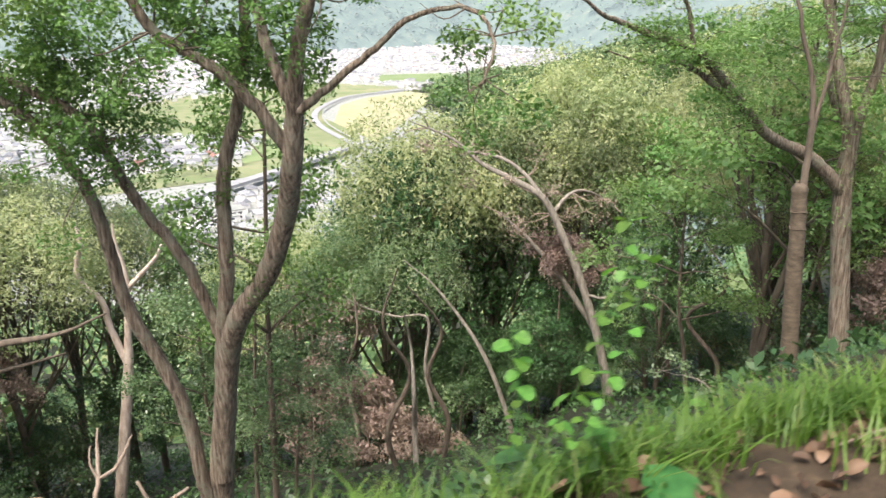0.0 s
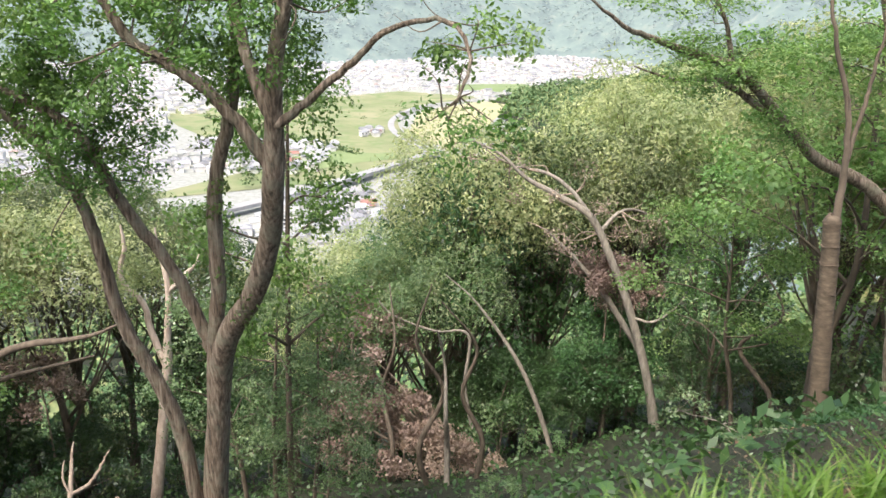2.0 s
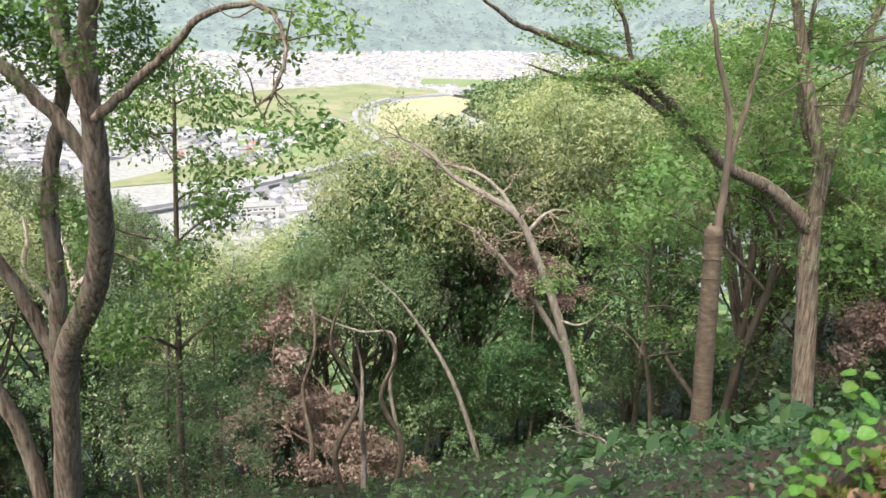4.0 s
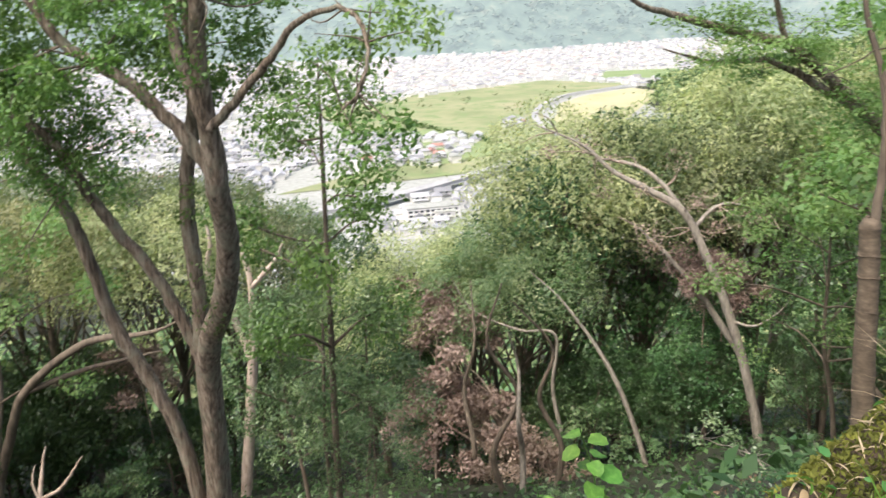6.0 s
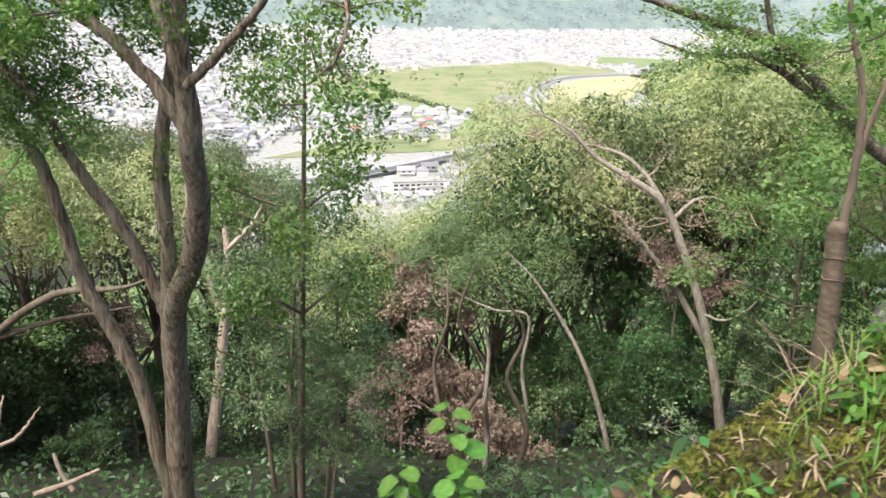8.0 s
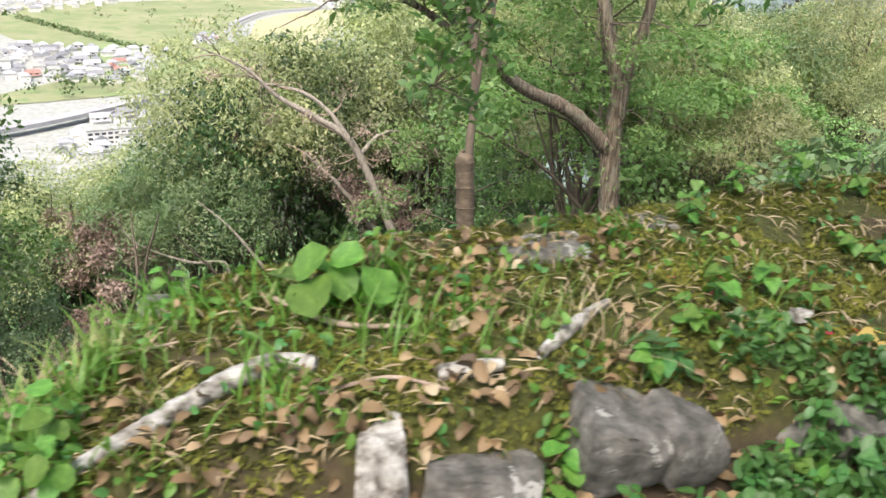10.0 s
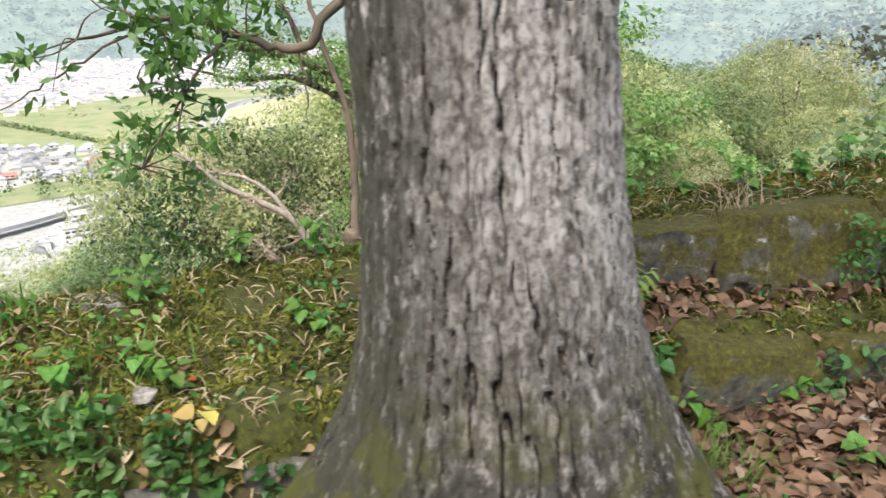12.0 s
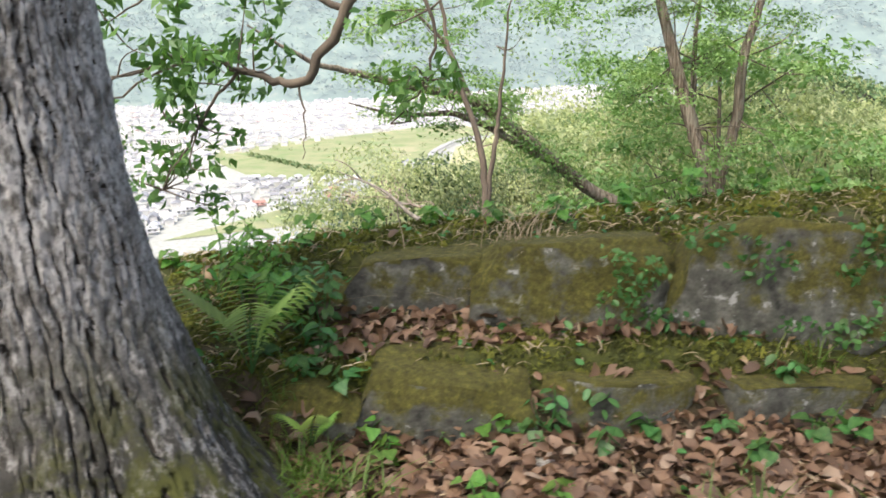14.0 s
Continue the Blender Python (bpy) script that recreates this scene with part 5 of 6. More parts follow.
GREY_STONE, PALE_SLAB, MOSS_STONE, EDGE_STONE = "rough grey wall stone with white lichen spots", "pale upright slab half sunk in the mossy bank", "weathered wall stone overgrown with moss and lichen", "flat grey stone on the edge of the bank"
for i, (at, size, turn, m, lab, tilt) in enumerate((
    ((4.93, 3.30, 0.15), (0.36, 0.24, 0.24), 0.25, M_STONE, GREY_STONE, (0.15, 0.05)), ((5.08, 3.30, 0.15), (0.2, 0.2, 0.22), 0.5, M_STONE, GREY_STONE, (0.1, -0.1)),
    ((4.56, 3.20, 0.08), (0.30, 0.22, 0.17), 0.2, M_STONE, GREY_STONE, (0.1, 0.0)), ((4.345, 3.16, 0.13), (0.145, 0.13, 0.27), 0.1, M_LICHEN, PALE_SLAB, (-0.35, 0.05)),
    ((5.66, 3.50, 0.05), (0.27, 0.2, 0.22), 0.3, M_STONE, GREY_STONE, (0.1, 0.1)), ((5.44, 3.46, 0.03), (0.16, 0.16, 0.2), 0.8, M_STONE, GREY_STONE, (0, 0)), ((5.93, 3.64, 0.10), (0.22, 0.2, 0.2), 0.2, M_STONE, MOSS_STONE, (0, 0.1)),
    ((3.74, 3.86, 0.12), (0.34, 0.22, 0.16), 0.4, M_STONE, EDGE_STONE, (0, 0.2)), ((4.17, 3.83, 0.22), (0.2, 0.16, 0.12), 0.4, M_STONE, EDGE_STONE, (0, 0)), ((4.82, 4.06, 0.30), (0.42, 0.26, 0.12), 0.35, M_STONE, EDGE_STONE, (0.05, -0.05)), ((5.25, 4.3, 0.33), (0.26, 0.2, 0.1), 0.2, M_STONE, EDGE_STONE, (0, 0)),
    ((7.36, 4.12, 0.10), (0.66, 0.34, 0.38), 0.20, M_MOSSY, MOSS_STONE, (0, 0)), ((6.95, 4.06, 0.08), (0.40, 0.32, 0.36), 0.1, M_MOSSY, MOSS_STONE, (0, 0)), ((7.93, 4.27, 0.08), (0.60, 0.32, 0.34), 0.25, M_MOSSY, MOSS_STONE, (0, 0)), ((8.5, 4.41, 0.06), (0.62, 0.32, 0.30), 0.22, M_MOSSY, MOSS_STONE, (0, 0)), ((9.05, 4.54, 0.06), (0.6, 0.3, 0.3), 0.25, M_MOSSY, MOSS_STONE, (0, 0)),
    ((7.22, 4.55, 0.36), (0.56, 0.34, 0.40), 0.1, M_MOSSY, MOSS_STONE, (0, 0)), ((7.80, 4.57, 0.40), (0.80, 0.36, 0.46), 0.05, M_MOSSY, MOSS_STONE, (0, 0)), ((8.52, 4.60, 0.43), (0.84, 0.36, 0.48), 0.07, M_MOSSY, MOSS_STONE, (0, 0)), ((9.22, 4.66, 0.47), (0.76, 0.38, 0.56), 0.05, M_MOSSY, MOSS_STONE, (0, 0)), ((6.75, 4.52, 0.30), (0.5, 0.3, 0.30), 0.1, M_MOSSY, MOSS_STONE, (0, 0)),
    ((4.05, 3.12, 0.02), (0.2, 0.16, 0.12), 0.6, M_STONE, GREY_STONE, (0, 0)), ((5.55, 3.72, 0.30), (0.07, 0.05, 0.04), 0.3, M_LICHEN, "small white stone on the moss", (0, 0)), ((8.15, 3.75, 0.0), (0.12, 0.1, 0.07), 0.3, M_STONE, "small grey stone among fallen leaves", (0, 0)), ((7.75, 3.9, 0.02), (0.11, 0.08, 0.06), 1.3, M_LICHEN, "small pale stone among fallen leaves", (0, 0)))):
    stone(at, size, turn, 100 + i, m, lab, tilt)


# ---- sticks ----
def stick(name, pts, material, label, segs=10, rough=0.08):
    o = np.array([*pts[0][:3], 0])
    ob = new(name, mesh_of(name, *tube(curve_through(np.array(pts) - o, 7), segs, rough, np.random.default_rng(len(pts))), material, True))
    ob.location = pts[0][:3]
    return tagged(ob, label, "branch", "fallen sticks")


def on_ground(pts, lift):
    return [(x, y, float(ground_z(x, y)) + lift, r) for x, y, r in pts]


LICHENED = "fallen branch crusted with white lichen lying on the bank"
stick("fallen_branch", on_ground([(3.55, 3.02, 0.012), (3.73, 3.13, 0.018), (3.82, 3.21, 0.022), (3.9, 3.3, 0.026), (3.98, 3.38, 0.028), (4.07, 3.44, 0.026), (4.17, 3.43, 0.02)], 0.025), M_LICHEN, LICHENED)
stick("fallen_branch", on_ground([(4.74, 3.46, 0.014), (4.82, 3.56, 0.02), (4.9, 3.66, 0.018), (4.98, 3.74, 0.01)], 0.02), M_LICHEN, LICHENED)
stick("fallen_branch", on_ground([(4.47, 3.38, 0.02), (4.54, 3.4, 0.024), (4.64, 3.42, 0.018)], 0.018), M_LICHEN, LICHENED)
for pts in ([(4.0, 3.75, 0.008), (4.2, 3.62, 0.009), (4.4, 3.6, 0.006)], [(4.15, 3.3, 0.005), (4.35, 3.36, 0.006), (4.5, 3.3, 0.004)], [(7.9, 4.05, 0.004), (8.15, 4.15, 0.006), (8.4, 4.1, 0.004)], [(8.6, 3.7, 0.006), (8.7, 3.85, 0.008), (8.85, 3.95, 0.006)], [(3.5, 3.3, 0.004), (3.6, 3.5, 0.006), (3.8, 3.55, 0.004)], [(-0.9, 0.1, 0.005), (-0.6, 0.25, 0.006), (-0.3, 0.2, 0.004)]):
    stick("dry_twig", on_ground(pts, 0.02), M_DRY, "thin dry brown twig lying on fallen leaves", 6)

# ---- leaves with a midrib ----
LITTER = ((0.16, 0.24), (0.5, 0.33), (0.84, 0.22))
HEART, OVAL, LANCE, ROUND = ((0.10, 0.42), (0.36, 0.44), (0.72, 0.22)), ((0.18, 0.2), (0.5, 0.29), (0.8, 0.19)), ((0.2, 0.12), (0.5, 0.15), (0.8, 0.08)), ((0.12, 0.36), (0.45, 0.46), (0.82, 0.32))
LEAF_T = np.array([(0, 1, 5), (1, 2, 6), (1, 6, 5), (2, 3, 7), (2, 7, 6), (3, 4, 7), (1, 0, 8), (2, 1, 9), (9, 1, 8), (3, 2, 10), (10, 2, 9), (4, 3, 10)])


def leaf_unit(shape, curl=0.12, droop=0.15):
    ts = [0] + [s[0] for s in shape] + [1]
    mid = [(0, t, -droop * t * t) for t in ts]
    left = [(-w, t - 0.04 * (t < 0.2), curl * w * 2 - droop * t * t) for t, w in shape]
    right = [(w, t - 0.04 * (t < 0.2), curl * w * 2 - droop * t * t) for t, w in shape]
    return np.array(mid + left + right)


def leaf_field(rng, at, length, shape, flatness, curl, droop, narrow=1.0):
    """Many leaves in one mesh: places, sizes, and how level they lie."""
    k = len(at)
    base = leaf_unit(shape)
    nrm = unit(rng.standard_normal((k, 3)) / flatness + [0, 0, 1.0])
    d = unit(np.cross(nrm, rng.standard_normal((k, 3))))
    s = np.cross(d, nrm)
    ln = length * rng.uniform(0.6, 1.3, k)
    cu, dr = rng.normal(curl, abs(curl) * 0.8 + 0.05, k), rng.normal(droop, 0.15, k)
    x, t = base[:, 0] * narrow, base[:, 1]
    z = cu[:, None] * np.abs(x)[None] * 2 - dr[:, None] * ((t - 0.5) ** 2)[None] * 1.6
    v = at[:, None] + ln[:, None, None] * (x[None, :, None] * s[:, None] + (t - 0.5)[None, :, None] * d[:, None] + z[..., None] * nrm[:, None])
    f = (np.arange(k)[:, None, None] * 11 + LEAF_T[None]).reshape(-1, 3)
    return v.reshape(-1, 3), f


rng = np.random.default_rng(90)


def scatter(count, x0, x1, y0, y1, keep):
    p = np.stack([rng.uniform(x0, x1, count), rng.uniform(y0, y1, count)], 1)
    return p[keep(p[:, 0], p[:, 1])]


def lifted(p, lo, hi):
    return np.column_stack([p, ground_z(p[:, 0], p[:, 1]) + rng.uniform(lo, hi, len(p))])


def rim_of(x):
    return np.interp(x, RIM[:, 0], RIM[:, 1])


def foot_of(x):
    return 3.12 + 0.26 * (x - 4.3) + 0.10 * ease(x, 6.4, 7.1)


beds = [
    scatter(9500, 6.6, 9.6, 2.9, 4.8, lambda x, y: y < foot_of(x) + 0.05),
    scatter(1700, 6.9, 9.6, 4.0, 4.6, lambda x, y: (y > foot_of(x) + 0.16) & (y < 4.5)),
    scatter(1500, 3.5, 6.2, 2.5, 3.6, lambda x, y: y < foot_of(x) + 0.1),
    scatter(1700, 2.6, 5.2, 2.4, 4.1, lambda x, y: (y < rim_of(x) - 0.05) & (waves(x, y, 0.7, 31) > -0.05)),
    scatter(260, 4.6, 9.5, 3.3, 5.0, lambda x, y: (y > foot_of(x)) & (y < rim_of(x)) & (waves(x, y, 0.6, 32) > 0.1)),
    scatter(5200, -2.8, 2.9, -1.4, 3.0, lambda x, y: (y < rim_of(x) + 0.15) & (y > rim_of(x) - 1.6)),
    scatter(1500, -6, 12, 5, 20, lambda x, y: (y > rim_of(x) + 0.3)),
]
for name, picked, size, lab in (("fallen_leaves", beds[:2] + beds[5:], 0.064, "brown fallen oak leaves strewn over the ground"), ("withered_leaves", beds[2:5], 0.05, "small curled brown leaves caught in the moss of the bank")):
    litter = lifted(np.vstack(picked), 0.006, 0.05)
    tagged(new(name, mesh_of(name, *leaf_field(rng, litter, size, LITTER, 2.4, 0.2, 0.45, 0.9), M_LITTER, True)), lab, "leaves", kind="stuff")

# moss cushions
moss = np.vstack([scatter(210000, 2.4, 9.6, 2.2, 5.2, lambda x, y: ((y > foot_of(x) + 0.02) | (x < 3.6)) & (y < rim_of(x) + 0.1) & (waves(x, y, 0.55, 41) + 0.5 * waves(x, y, 0.17, 42) > -0.26))])
at = lifted(moss, 0.0, 0.016)
tagged(new("moss", mesh_of("moss", *leaf_quads(rng, at, 0.027, 0.1, 0.4), M_MOSS)), "yellow-green moss cushions on the bank", "moss", kind="stuff")


# crumbled straw and seedlings among the moss
bits = scatter(9000, 2.6, 9.4, 2.5, 5.1, lambda x, y: y < rim_of(x) + 0.05)
tagged(new("plant_debris", mesh_of("plant_debris", *leaf_field(rng, lifted(bits, 0.008, 0.03), 0.07, LANCE, 2.2, 0.1, 0.5, 0.28), M_STRAW, True)), "dry straw and stalks crumbled over the moss", "debris", kind="stuff")
sprigs = scatter(2600, 2.7, 9.4, 2.6, 5.1, lambda x, y: (y < rim_of(x) + 0.05) & (waves(x, y, 0.5, 51) > -0.1))
tagged(new("seedlings", mesh_of("seedlings", *leaf_field(rng, lifted(sprigs, 0.01, 0.05), 0.034, OVAL, 1.4, 0.2, 0.2), M_IVY, True)), "tiny green seedlings scattered over the bank", "seedlings", kind="stuff")


ivy = scatter(3600, 5.2, 6.1, 2.9, 3.55, lambda x, y: waves(x, y, 0.3, 53) > 0.06)
tagged(new("ground_creeper", mesh_of("ground_creeper", *leaf_field(rng, lifted(ivy, 0.01, 0.13), 0.04, OVAL, 0.9, 0.2, 0.2), M_IVY, True)), "dark small-leaved creeper covering the low stones beside the oak", "creeper", kind="stuff")
weeds = scatter(1900, 2.9, 5.5, 2.7, 4.4, lambda x, y: (y < rim_of(x)) & (waves(x, y, 0.4, 54) > 0.02))
tagged(new("ground_weeds", mesh_of("ground_weeds", *leaf_field(rng, lifted(weeds, 0.01, 0.07), 0.036, OVAL, 1.0, 0.2, 0.2), M_HERB, True)), "low fresh green weeds growing through leaves and moss", "weeds", kind="stuff")
wall_ivy = np.column_stack([rng.uniform(6.9, 9.6, 3600), np.zeros(3600), rng.uniform(0.26, 0.68, 3600)])
wall_ivy[:, 1] = 4.40 + 0.06 * (wall_ivy[:, 0] - 7.5) + rng.uniform(-0.07, 0.02, 3600)
wall_ivy = wall_ivy[(waves(wall_ivy[:, 0], wall_ivy[:, 2] * 3, 0.5, 52) > 0.05) & (wall_ivy[:, 0] > 7.9)]
tagged(new("wall_creeper", mesh_of("wall_creeper", *leaf_field(rng, wall_ivy, 0.03, OVAL, 0.6, 0.2, 0.2), M_IVY, True)), "small-leaved dark creeper clinging to the stones", "creeper", kind="stuff")


# ---- grass ----
def blades(rng, roots, height, lean, width):
    k = len(roots)
    a = rng.uniform(0, 6.28, k)
    out = np.stack([np.cos(a), np.sin(a), np.zeros(k)], 1)
    side = np.stack([-np.sin(a), np.cos(a), np.zeros(k)], 1)
    h, le = height * rng.uniform(0.5, 1.25, k), lean * rng.uniform(0.3, 1.4, k)
    rows = []
    for t, w in ((0, 0.8), (0.35, 1.0), (0.7, 0.7), (1.0, 0.06)):
        c = roots + out * (h * le * t**2)[:, None] + np.array([0, 0, 1]) * (h * (t - 0.35 * le * t**2.2))[:, None]
        rows += [c - side * width * w / 2, c + side * width * w / 2]
    v = np.stack(rows, 1).reshape(-1, 3)
    f = (np.arange(k)[:, None, None] * 8 + np.array([(0, 1, 3, 2), (2, 3, 5, 4), (4, 5, 7, 6)])[None]).reshape(-1, 4)
    return v, f


def tufts(places, per, spread):
    return np.vstack([np.column_stack([rng.normal(x, spread, per), rng.normal(y, spread, per)]) for x, y in places])


rim_x = rng.uniform(-3.0, 1.9, 150)
green = tufts([(x, rim_of(x) - abs(rng.normal(0, 0.16)) + 0.08) for x in rim_x], 26, 0.06)
more = tufts([(3.75, 3.7), (3.62, 3.6), (4.0, 3.72), (4.3, 3.7), (4.1, 3.3), (3.5, 3.42), (3.55, 3.3), (4.45, 3.55), (3.62, 3.45)], 34, 0.07)
low = tufts([(6.92, 3.9), (7.0, 3.8), (7.12, 3.72), (6.98, 3.6), (7.2, 3.66), (8.3, 3.7), (8.7, 3.6), (8.62, 4.4)], 60, 0.055)
fine = tufts([(x, rim_of(x) - rng.uniform(0.05, 0.8)) for x in rng.uniform(2.6, 5.6, 60)], 9, 0.05)
for name, p, h, le, w, m, lab in (("rim_grass", green, 0.2, 0.8, 0.009, M_GRASS, "lush bright green grass along the edge of the drop"), ("bank_grass", more, 0.17, 0.7, 0.009, M_GRASS, "green grass tufts on the leafy bank"), ("low_grass", low, 0.15, 1.0, 0.006, M_GRASS, "soft green grass at the foot of the oak"), ("thin_grass", fine, 0.13, 0.8, 0.006, M_GRASS, "thin grass blades in the moss")):
    tagged(new(name, mesh_of(name, *blades(rng, lifted(p, -0.01, 0.0), h, le, w), m)), lab, "grass", kind="stuff")
dry = tufts([(7.62, 4.62), (7.55, 4.68), (7.2, 4.5), (4.9, 3.6), (3.4, 3.4), (0.3, 1.2), (1.2, 1.7), (2.2, 2.2)], 26, 0.06)
tagged(new("dry_grass", mesh_of("dry_grass", *blades(rng, lifted(dry, -0.005, 0.0), 0.2, 1.3, 0.004), M_STRAW)), "pale dry grass stalks hanging over the stones", "grass", kind="stuff")

# ---- leafy plants, each leaf on its own ----
LEAF_MESH = {(s, m.name): mesh_of("leaf", leaf_unit(sh), LEAF_T, m, True) for s, sh in (("heart", HEART), ("oval", OVAL), ("round", ROUND), ("lance", LANCE)) for m in (M_HERB, M_IVY, M_YELLOW)}


def leafy_plant(name, at, height, leaf, count, shape, material, label, category="plant", group="small plants", lean=(0, 0), spread=0.6, stems=1):
    """A herb: thin stems with leaves set round them on short stalks."""
    ob = thing(name, at, label, category, group)
    for s in range(stems):
        top = np.array([lean[0] + rng.normal(0, 0.25 * height * (stems > 1)), lean[1] + rng.normal(0, 0.25 * height * (stems > 1)), height * rng.uniform(0.75, 1.0)])
        mid = top * 0.5 + [rng.normal(0, 0.06 * height), rng.normal(0, 0.06 * height), 0.04 * height]
        line = curve_through([(0, 0, -0.02, 0.003), (*mid, 0.0025), (*top, 0.0012)], 6)
        part("stem", mesh_of("stem", *tube(line, 5), M_IVY, True), ob)
        for i in range(count):
            p = line[int((0.25 + 0.75 * (i + 0.5) / count) * (len(line) - 1)), :3]
            az = i * 2.4 + rng.uniform(-0.5, 0.5)
            size = leaf * rng.uniform(0.65, 1.2)
            o = part("leaf", LEAF_MESH[shape, material.name], ob)
            o.location = p + np.array([math.cos(az), math.sin(az), 0.15]) * spread * leaf * rng.uniform(0.1, 0.6)
            o.rotation_euler = (rng.uniform(-0.75, 0.15), rng.uniform(-0.4, 0.4), az - math.pi / 2)
            o.scale = (size, size, size)
    return ob


def herb(x, y, *rest, **named):
    return leafy_plant("leafy_plant", (x, y, float(ground_z(x, y))), *rest, **named)


BRIGHT_SHRUB = "upright young shrub with round bright green leaves"
herb(-1.92, -0.12, 0.92, 0.046, 30, "round", M_HERB, BRIGHT_SHRUB, lean=(0.3, 0.03))
herb(-1.84, -0.1, 0.78, 0.046, 26, "round", M_HERB, BRIGHT_SHRUB, lean=(0.30, 0.05))
herb(-1.95, -0.12, 0.6, 0.048, 20, "round", M_HERB, BRIGHT_SHRUB, lean=(0.02, 0.05))
for x, y in ((-1.75, 0.12), (-1.60, 0.22), (-1.45, 0.32), (-1.32, 0.37), (-2.00, 0.07), (-1.70, 0.00), (-1.52, 0.12), (-2.20, -0.03), (-3.20, -0.68), (-3.05, -0.56), (-1.15, 0.42)):
    herb(x, y, rng.uniform(0.12, 0.24), 0.05, 13, "round", M_HERB, "low plant with round bright green leaves", stems=2)
for x, y in ((-1.83, -0.12), (-1.62, -0.20)):
    herb(x, y, 0.12, 0.19, 2, "round", M_IVY, "plant with one very broad blue-green leaf")
for x, y, h in ((2.50, 2.58, 0.44), (2.42, 2.54, 0.3), (2.56, 2.52, 0.28), (2.62, 2.5, 0.22), (2.36, 2.48, 0.2), (2.14, 2.3, 0.16)):
    herb(x, y, h, 0.048, 15, "round", M_HERB, BRIGHT_SHRUB, lean=(0.03, 0.03))
for x, y, h, n in ((4.2, 3.76, 0.24, 5), (4.3, 3.74, 0.2, 5), (4.12, 3.72, 0.16, 4)):
    herb(x, y, h, 0.13, n, "round", M_HERB, "plant with broad rounded light green leaves on the bank")
for x, y, h in ((3.62, 3.2, 0.22), (3.55, 3.1, 0.2), (3.68, 3.05, 0.18), (3.7, 3.82, 0.2), (3.6, 3.75, 0.18), (4.78, 3.24, 0.16), (4.76, 3.2, 0.12), (3.45, 3.3, 0.14)):
    herb(x, y, h, 0.058, 10, "round", M_HERB, "young plant with oval fresh green leaves")
HEARTS = "creeper seedling with heart-shaped green leaves"
spots = [(5.05, 3.5), (5.1, 3.44), (5.19, 3.62), (5.0, 3.42), (5.3, 3.74), (5.44, 3.65), (5.5, 3.86), (5.6, 3.8), (5.75, 3.5), (5.43, 3.35), (5.5, 3.3), (5.62, 3.28), (5.78, 3.36), (5.3, 3.3), (5.7, 3.2), (5.9, 3.4), (5.35, 3.2), (5.2, 3.15), (5.55, 3.12), (6.02, 4.1), (5.95, 4.2), (7.17, 3.95), (7.1, 4.0), (7.25, 3.9), (7.61, 4.05), (7.55, 4.0), (7.7, 4.02), (7.93, 3.95), (8.07, 4.15), (8.1, 4.1), (8.6, 4.2), (8.7, 4.25), (8.9, 4.4), (9.0, 4.5), (7.8, 3.7), (8.2, 3.55), (7.6, 3.62), (6.78, 4.06), (6.9, 4.15), (8.4, 4.05), (7.0, 4.45)]
for x, y in spots:
    herb(x, y, rng.uniform(0.07, 0.14), 0.058, 5, "heart", M_HERB if rng.uniform() < 0.6 else M_IVY, HEARTS, stems=2)
for x, y in ((5.3, 3.34), (5.48, 3.42), (5.6, 3.4), (5.72, 3.4), (5.88, 3.46), (5.2, 3.02), (5.0, 3.05), (5.62, 3.05), (5.9, 3.15), (6.0, 3.0), (8.3, 4.2), (9.0, 4.45), (9.15, 4.5), (7.0, 4.1), (6.95, 4.0), (5.35, 3.28), (5.5, 3.22), (5.25, 3.2), (5.65, 3.3), (5.85, 3.3), (5.42, 3.1), (5.75, 3.12), (7.75, 4.1), (7.9, 4.15), (8.5, 4.35), (8.8, 4.5), (4.95, 3.12), (5.1, 3.1)):
    herb(x, y, rng.uniform(0.08, 0.16), 0.05, 8, "oval", M_IVY, "dark creeper with small leaves trailing over stones", stems=3)
for x, y in ((6.5, 4.3), (6.6, 4.38), (6.72, 4.28), (6.85, 4.25), (6.45, 4.42), (6.65, 4.5), (6.8, 4.4), (6.92, 4.3)):
    herb(x, y, rng.uniform(0.22, 0.36), 0.05, 16, "oval", M_IVY if rng.uniform() < 0.25 else M_HERB, "leafy green bush growing beside the oak", stems=3)
for x in np.arange(5.4, 9.4, 0.26):
    herb(x, rim_of(x) - rng.uniform(-0.05, 0.2), rng.uniform(0.08, 0.22), 0.05, 8, "oval" if rng.uniform() < 0.5 else "heart", M_HERB, "green weed on the crest of the bank", stems=2)
herb(5.73, 3.6, 0.07, 0.055, 6, "heart", M_YELLOW, "small plant with pale yellow leaves")
herb(7.42, 3.97, 0.09, 0.05, 7, "lance", M_HERB, "tiny seedling with star-shaped light green leaves")


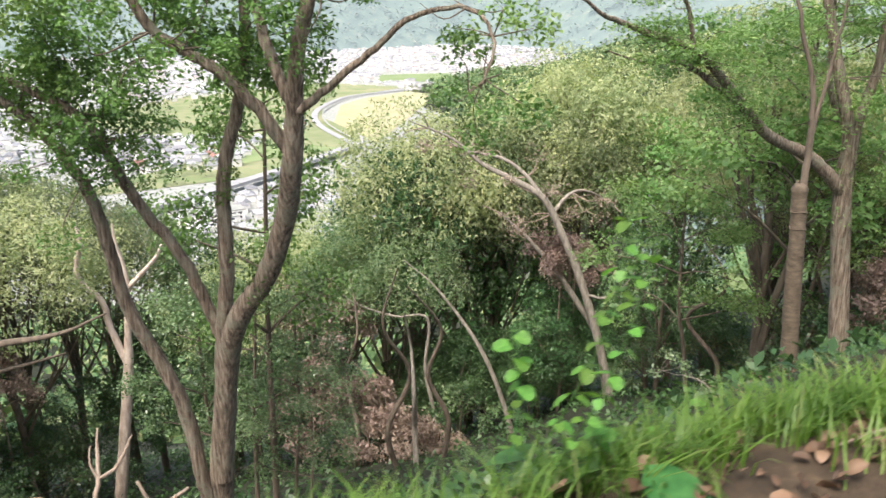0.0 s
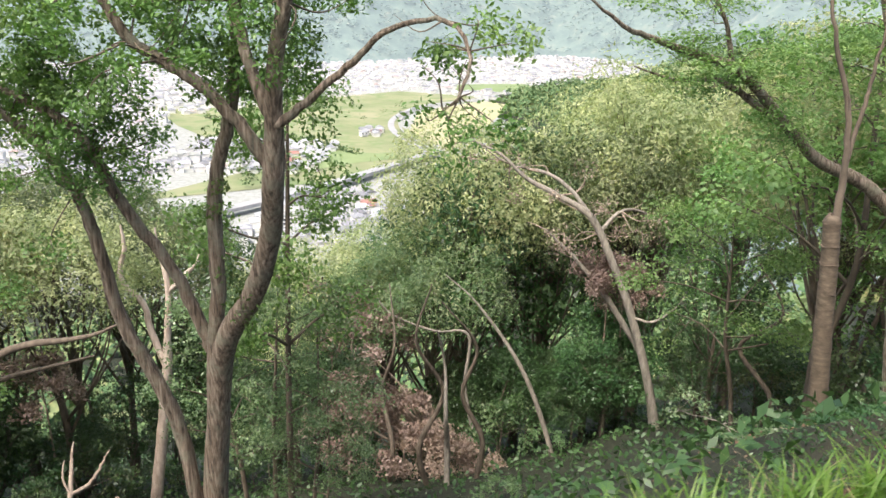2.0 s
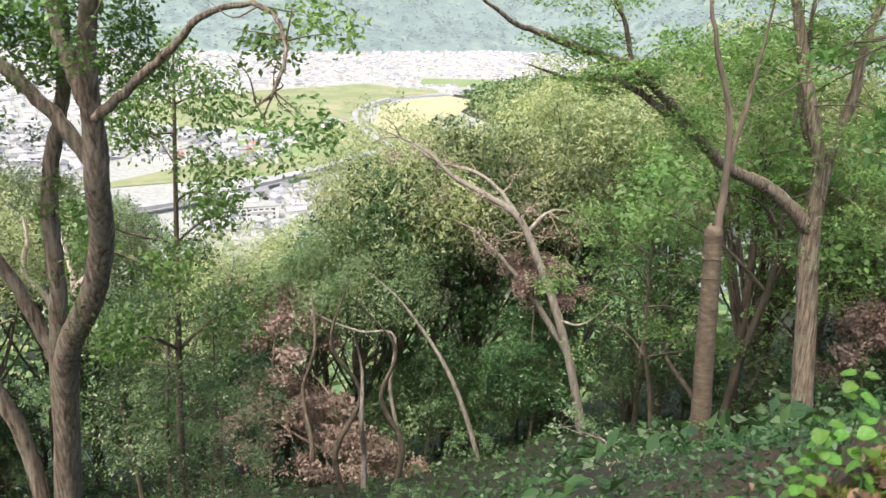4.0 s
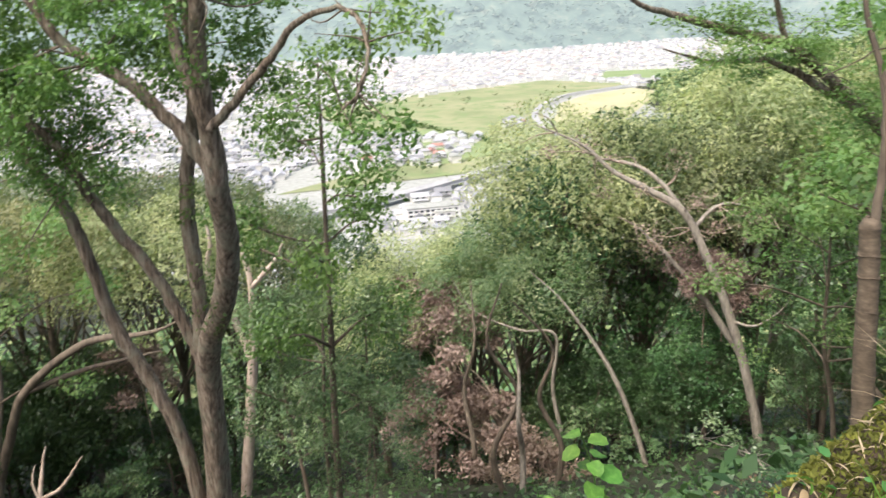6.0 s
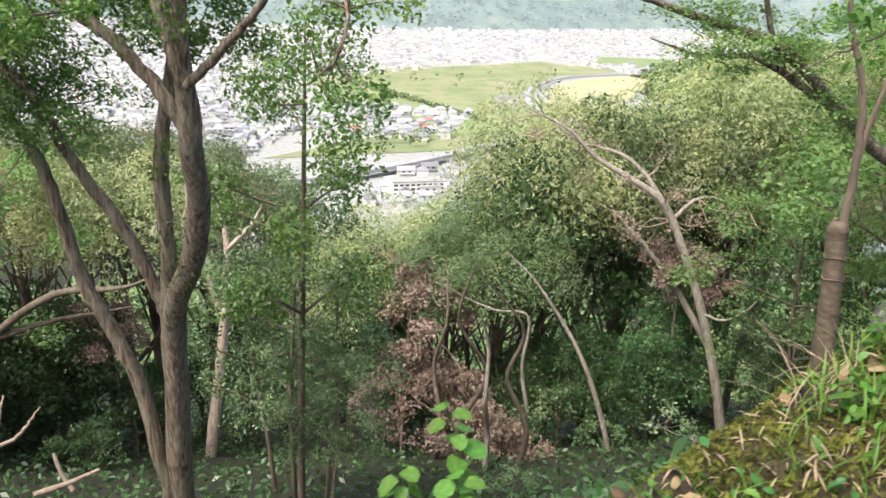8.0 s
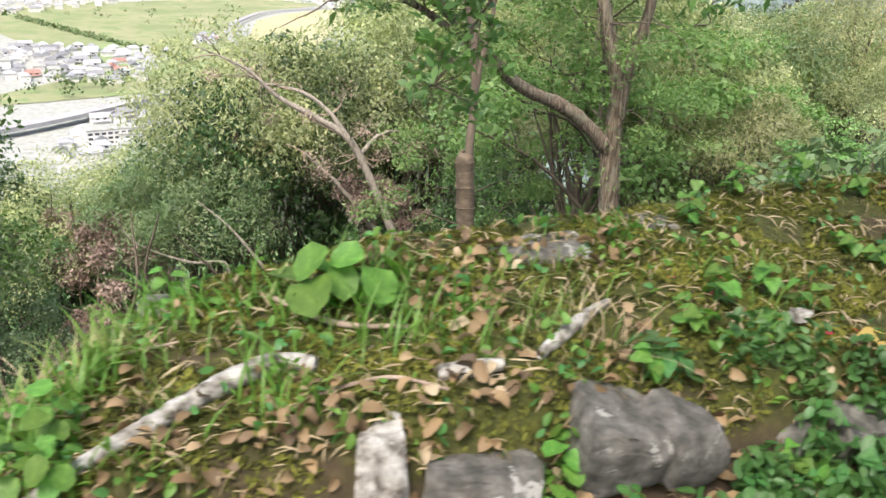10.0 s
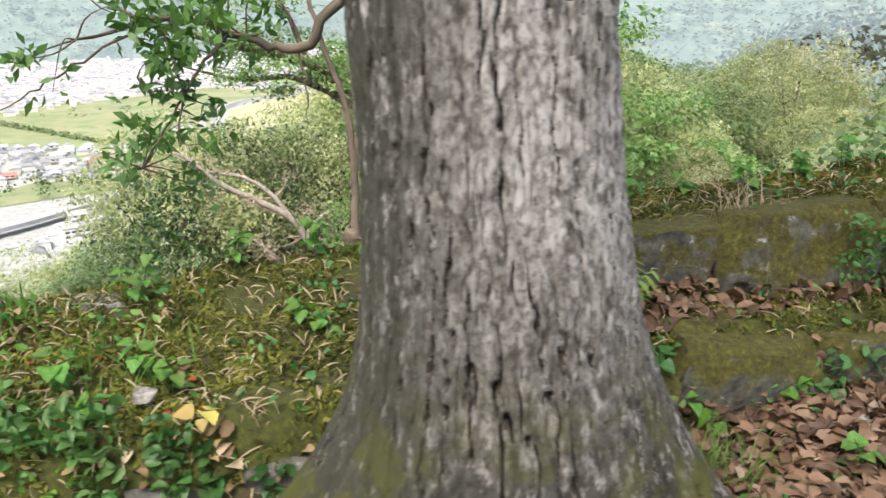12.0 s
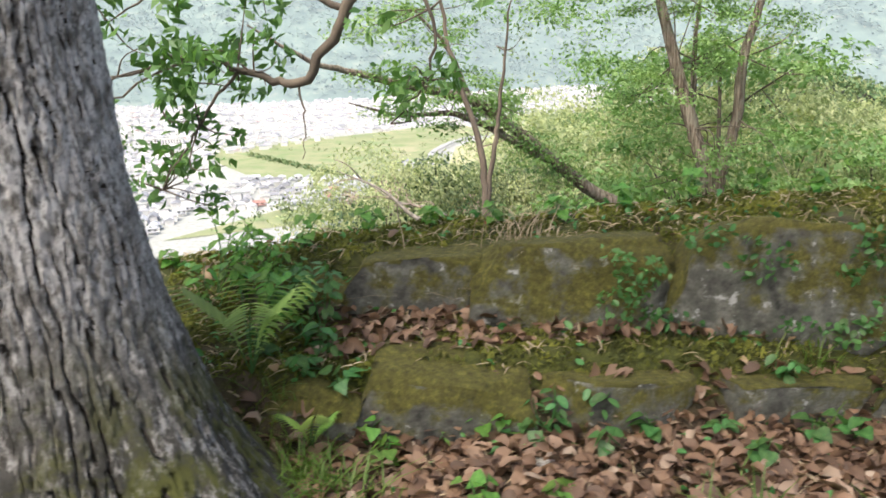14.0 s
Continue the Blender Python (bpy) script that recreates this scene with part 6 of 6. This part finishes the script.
def fern(at, length, fronds, label):
    ob = thing("fern", at, label, "fern", "ferns")
    for i in range(fronds):
        az = -2.0 + i * 5.2 / fronds + rng.uniform(-0.25, 0.25)
        d = np.array([math.cos(az), math.sin(az), 0])
        ln = length * rng.uniform(0.7, 1.1)
        line = curve_through([(0, 0, 0, 0.003), (*(d * ln * 0.25 + [0, 0, ln * 0.6]), 0.0022), (*(d * ln * 0.6 + [0, 0, ln * 0.95]), 0.001)], 14)
        vs, k = [], 0
        side = np.array([-d[1], d[0], 0])
        base = leaf_unit(LANCE)
        for q in range(4, len(line), 2):
            t = q / len(line)
            size = ln * 0.3 * math.sin(math.pi * min(1, 0.15 + 0.95 * (1 - t) ** 0.8)) + 0.008
            for sg in (-1, 1):
                ax = unit(side * sg + d * 0.45 + [0, 0, -0.1])
                up = unit(np.cross(ax, np.cross([0, 0, 1.0], ax)))
                sd = np.cross(ax, up)
                vs.append(line[q, :3] + size * (base[:, :1] * 0.6 * sd + base[:, 1:2] * ax + base[:, 2:] * up))
        f = (np.arange(len(vs))[:, None, None] * 11 + LEAF_T[None]).reshape(-1, 3)
        fr = part("frond", mesh_of("frond", np.vstack(vs), f, M_FERN, True), ob)
        part("stalk", mesh_of("stalk", *tube(line, 5), M_IVY, True), fr)
    return ob


fern((6.80, 3.94, float(ground_z(6.80, 3.94))), 0.36, 6, "fresh yellow-green fern at the foot of the oak")
fern((7.0, 3.9, float(ground_z(7.0, 3.9))), 0.2, 5, "small green fern between oak and stones")

# fallen red petals and pale leaves on the moss
petals = np.array([(5.38, 3.9), (5.54, 3.76), (5.3, 3.8), (5.62, 3.66), (5.45, 3.72), (5.2, 3.86), (5.7, 3.7), (4.72, 3.1), (4.6, 3.05), (3.75, 3.0), (7.4, 4.9), (7.45, 4.86), (8.1, 4.9), (5.5, 3.95), (5.66, 3.85)])
for q in lifted(petals, 0.012, 0.02):
    o = new("petal", LEAF_MESH.setdefault("petal", mesh_of("petal", leaf_unit(ROUND), LEAF_T, M_RED, True)))
    o.location, o.scale, o.rotation_euler = q, (0.022,) * 3, (rng.uniform(-0.3, 0.3), rng.uniform(-0.3, 0.3), rng.uniform(0, 6.28))
    tagged(o, "fallen red camellia petal on the moss", "petal", "fallen red petals")

# a low bush with glossy leaves below the edge, and a sawn stump
glossy = thing("glossy_bush", (0, 0, 0), "low spreading bush with pale stems and glossy leaves", "bush")
G_A = [(5.01, 17.32, -10.51, 0.038), (4.65, 17.45, -9.30, 0.028), (4.16, 17.57, -8.57, 0.019), (3.06, 17.69, -8.35, 0.008)]
G_B = [(5.02, 17.32, -10.27, 0.031), (5.15, 17.08, -8.93, 0.023), (5.53, 16.84, -8.20, 0.008)]
limbs_of(glossy, "stem", [G_A, G_B], M_GREY, 6, rng)
wood, tips = twigs(rng, G_A[1:] + G_B[1:], 0.9, 26, 0.006)
tagged(part("twig", mesh_of("twigs", *join(wood), M_GREY, True), glossy), kind="stuff")
crown_on(rng, glossy, tips, 0.28, 26, 0.11, M_SILVER, 0.35, 0.9)
for x, y, r, h in ((-10.9, 11.6, 0.30, 2.6), (-11.45, 11.8, 0.22, 2.35)):
    st = thing("tree_stump", (x, y, float(ground_z(x, y))), "freshly sawn stump with an orange-brown cut face", "stump", "sawn stumps")
    part("bark", mesh_of("bark", *tube(np.array([(0, 0, -0.4, r * 1.2), (0, 0, 0.3, r * 1.02), (0, 0, h, r)]), 14, 0.04, rng), M_BARK, True), st)
    part("cut_face", mesh_of("cut_face", [(math.cos(q) * r * 0.97, math.sin(q) * r * 0.97, h + 0.01 * math.sin(3 * q)) for q in np.linspace(0, 6.283, 15)[:-1]], [tuple(range(14))], M_CUT), st)
deadwood = thing("dead_sapling", (0, 0, 0), "dead pale forked sapling standing in the hollow", "tree")
limbs_of(deadwood, "branch", [[(-9.32, 10.66, -9.80, 0.070), (-9.54, 11.31, -8.93, 0.060), (-9.60, 11.86, -8.26, 0.050), (-9.68, 12.13, -7.82, 0.040), (-9.74, 12.41, -7.38, 0.015)], [(-9.60, 11.86, -8.26, 0.045), (-9.36, 12.19, -8.19, 0.040), (-9.26, 12.50, -7.94, 0.030), (-9.18, 12.75, -7.72, 0.012)], [(-9.60, 11.86, -8.26, 0.030), (-9.78, 11.97, -7.88, 0.020), (-9.80, 12.14, -7.65, 0.010)]], M_DRY, 7, rng)
stick("fallen_pole", [(-9.11, 12.17, -9.48, 0.070), (-8.69, 12.65, -9.42, 0.060), (-8.26, 13.17, -9.29, 0.035)], M_DRY, "pale dead pole lying across the hollow", 7)
stick("fallen_pole", [(-9.37, 13.09, -9.09, 0.040), (-9.14, 12.99, -9.48, 0.050), (-8.84, 12.96, -9.84, 0.060)], M_DRY, "pale dead pole lying across the hollow", 7)
crook = thing("crooked_tree", (0, 0, 0), "crooked dark tree with one low bough reaching sideways", "tree")
limbs_of(crook, "bough", [[(-29.93, 25.56, -26.39, 0.294), (-28.92, 25.56, -23.08, 0.250), (-26.18, 25.56, -17.16, 0.220), (-24.63, 25.56, -14.58, 0.191), (-21.04, 25.56, -12.03, 0.162), (-17.74, 25.56, -11.21, 0.088), (-15.75, 25.56, -10.32, 0.029)], [(-24.70, 25.56, -14.69, 0.147), (-21.79, 26.13, -13.54, 0.103), (-17.98, 26.41, -12.40, 0.044)]], M_TWIG, 9, rng)
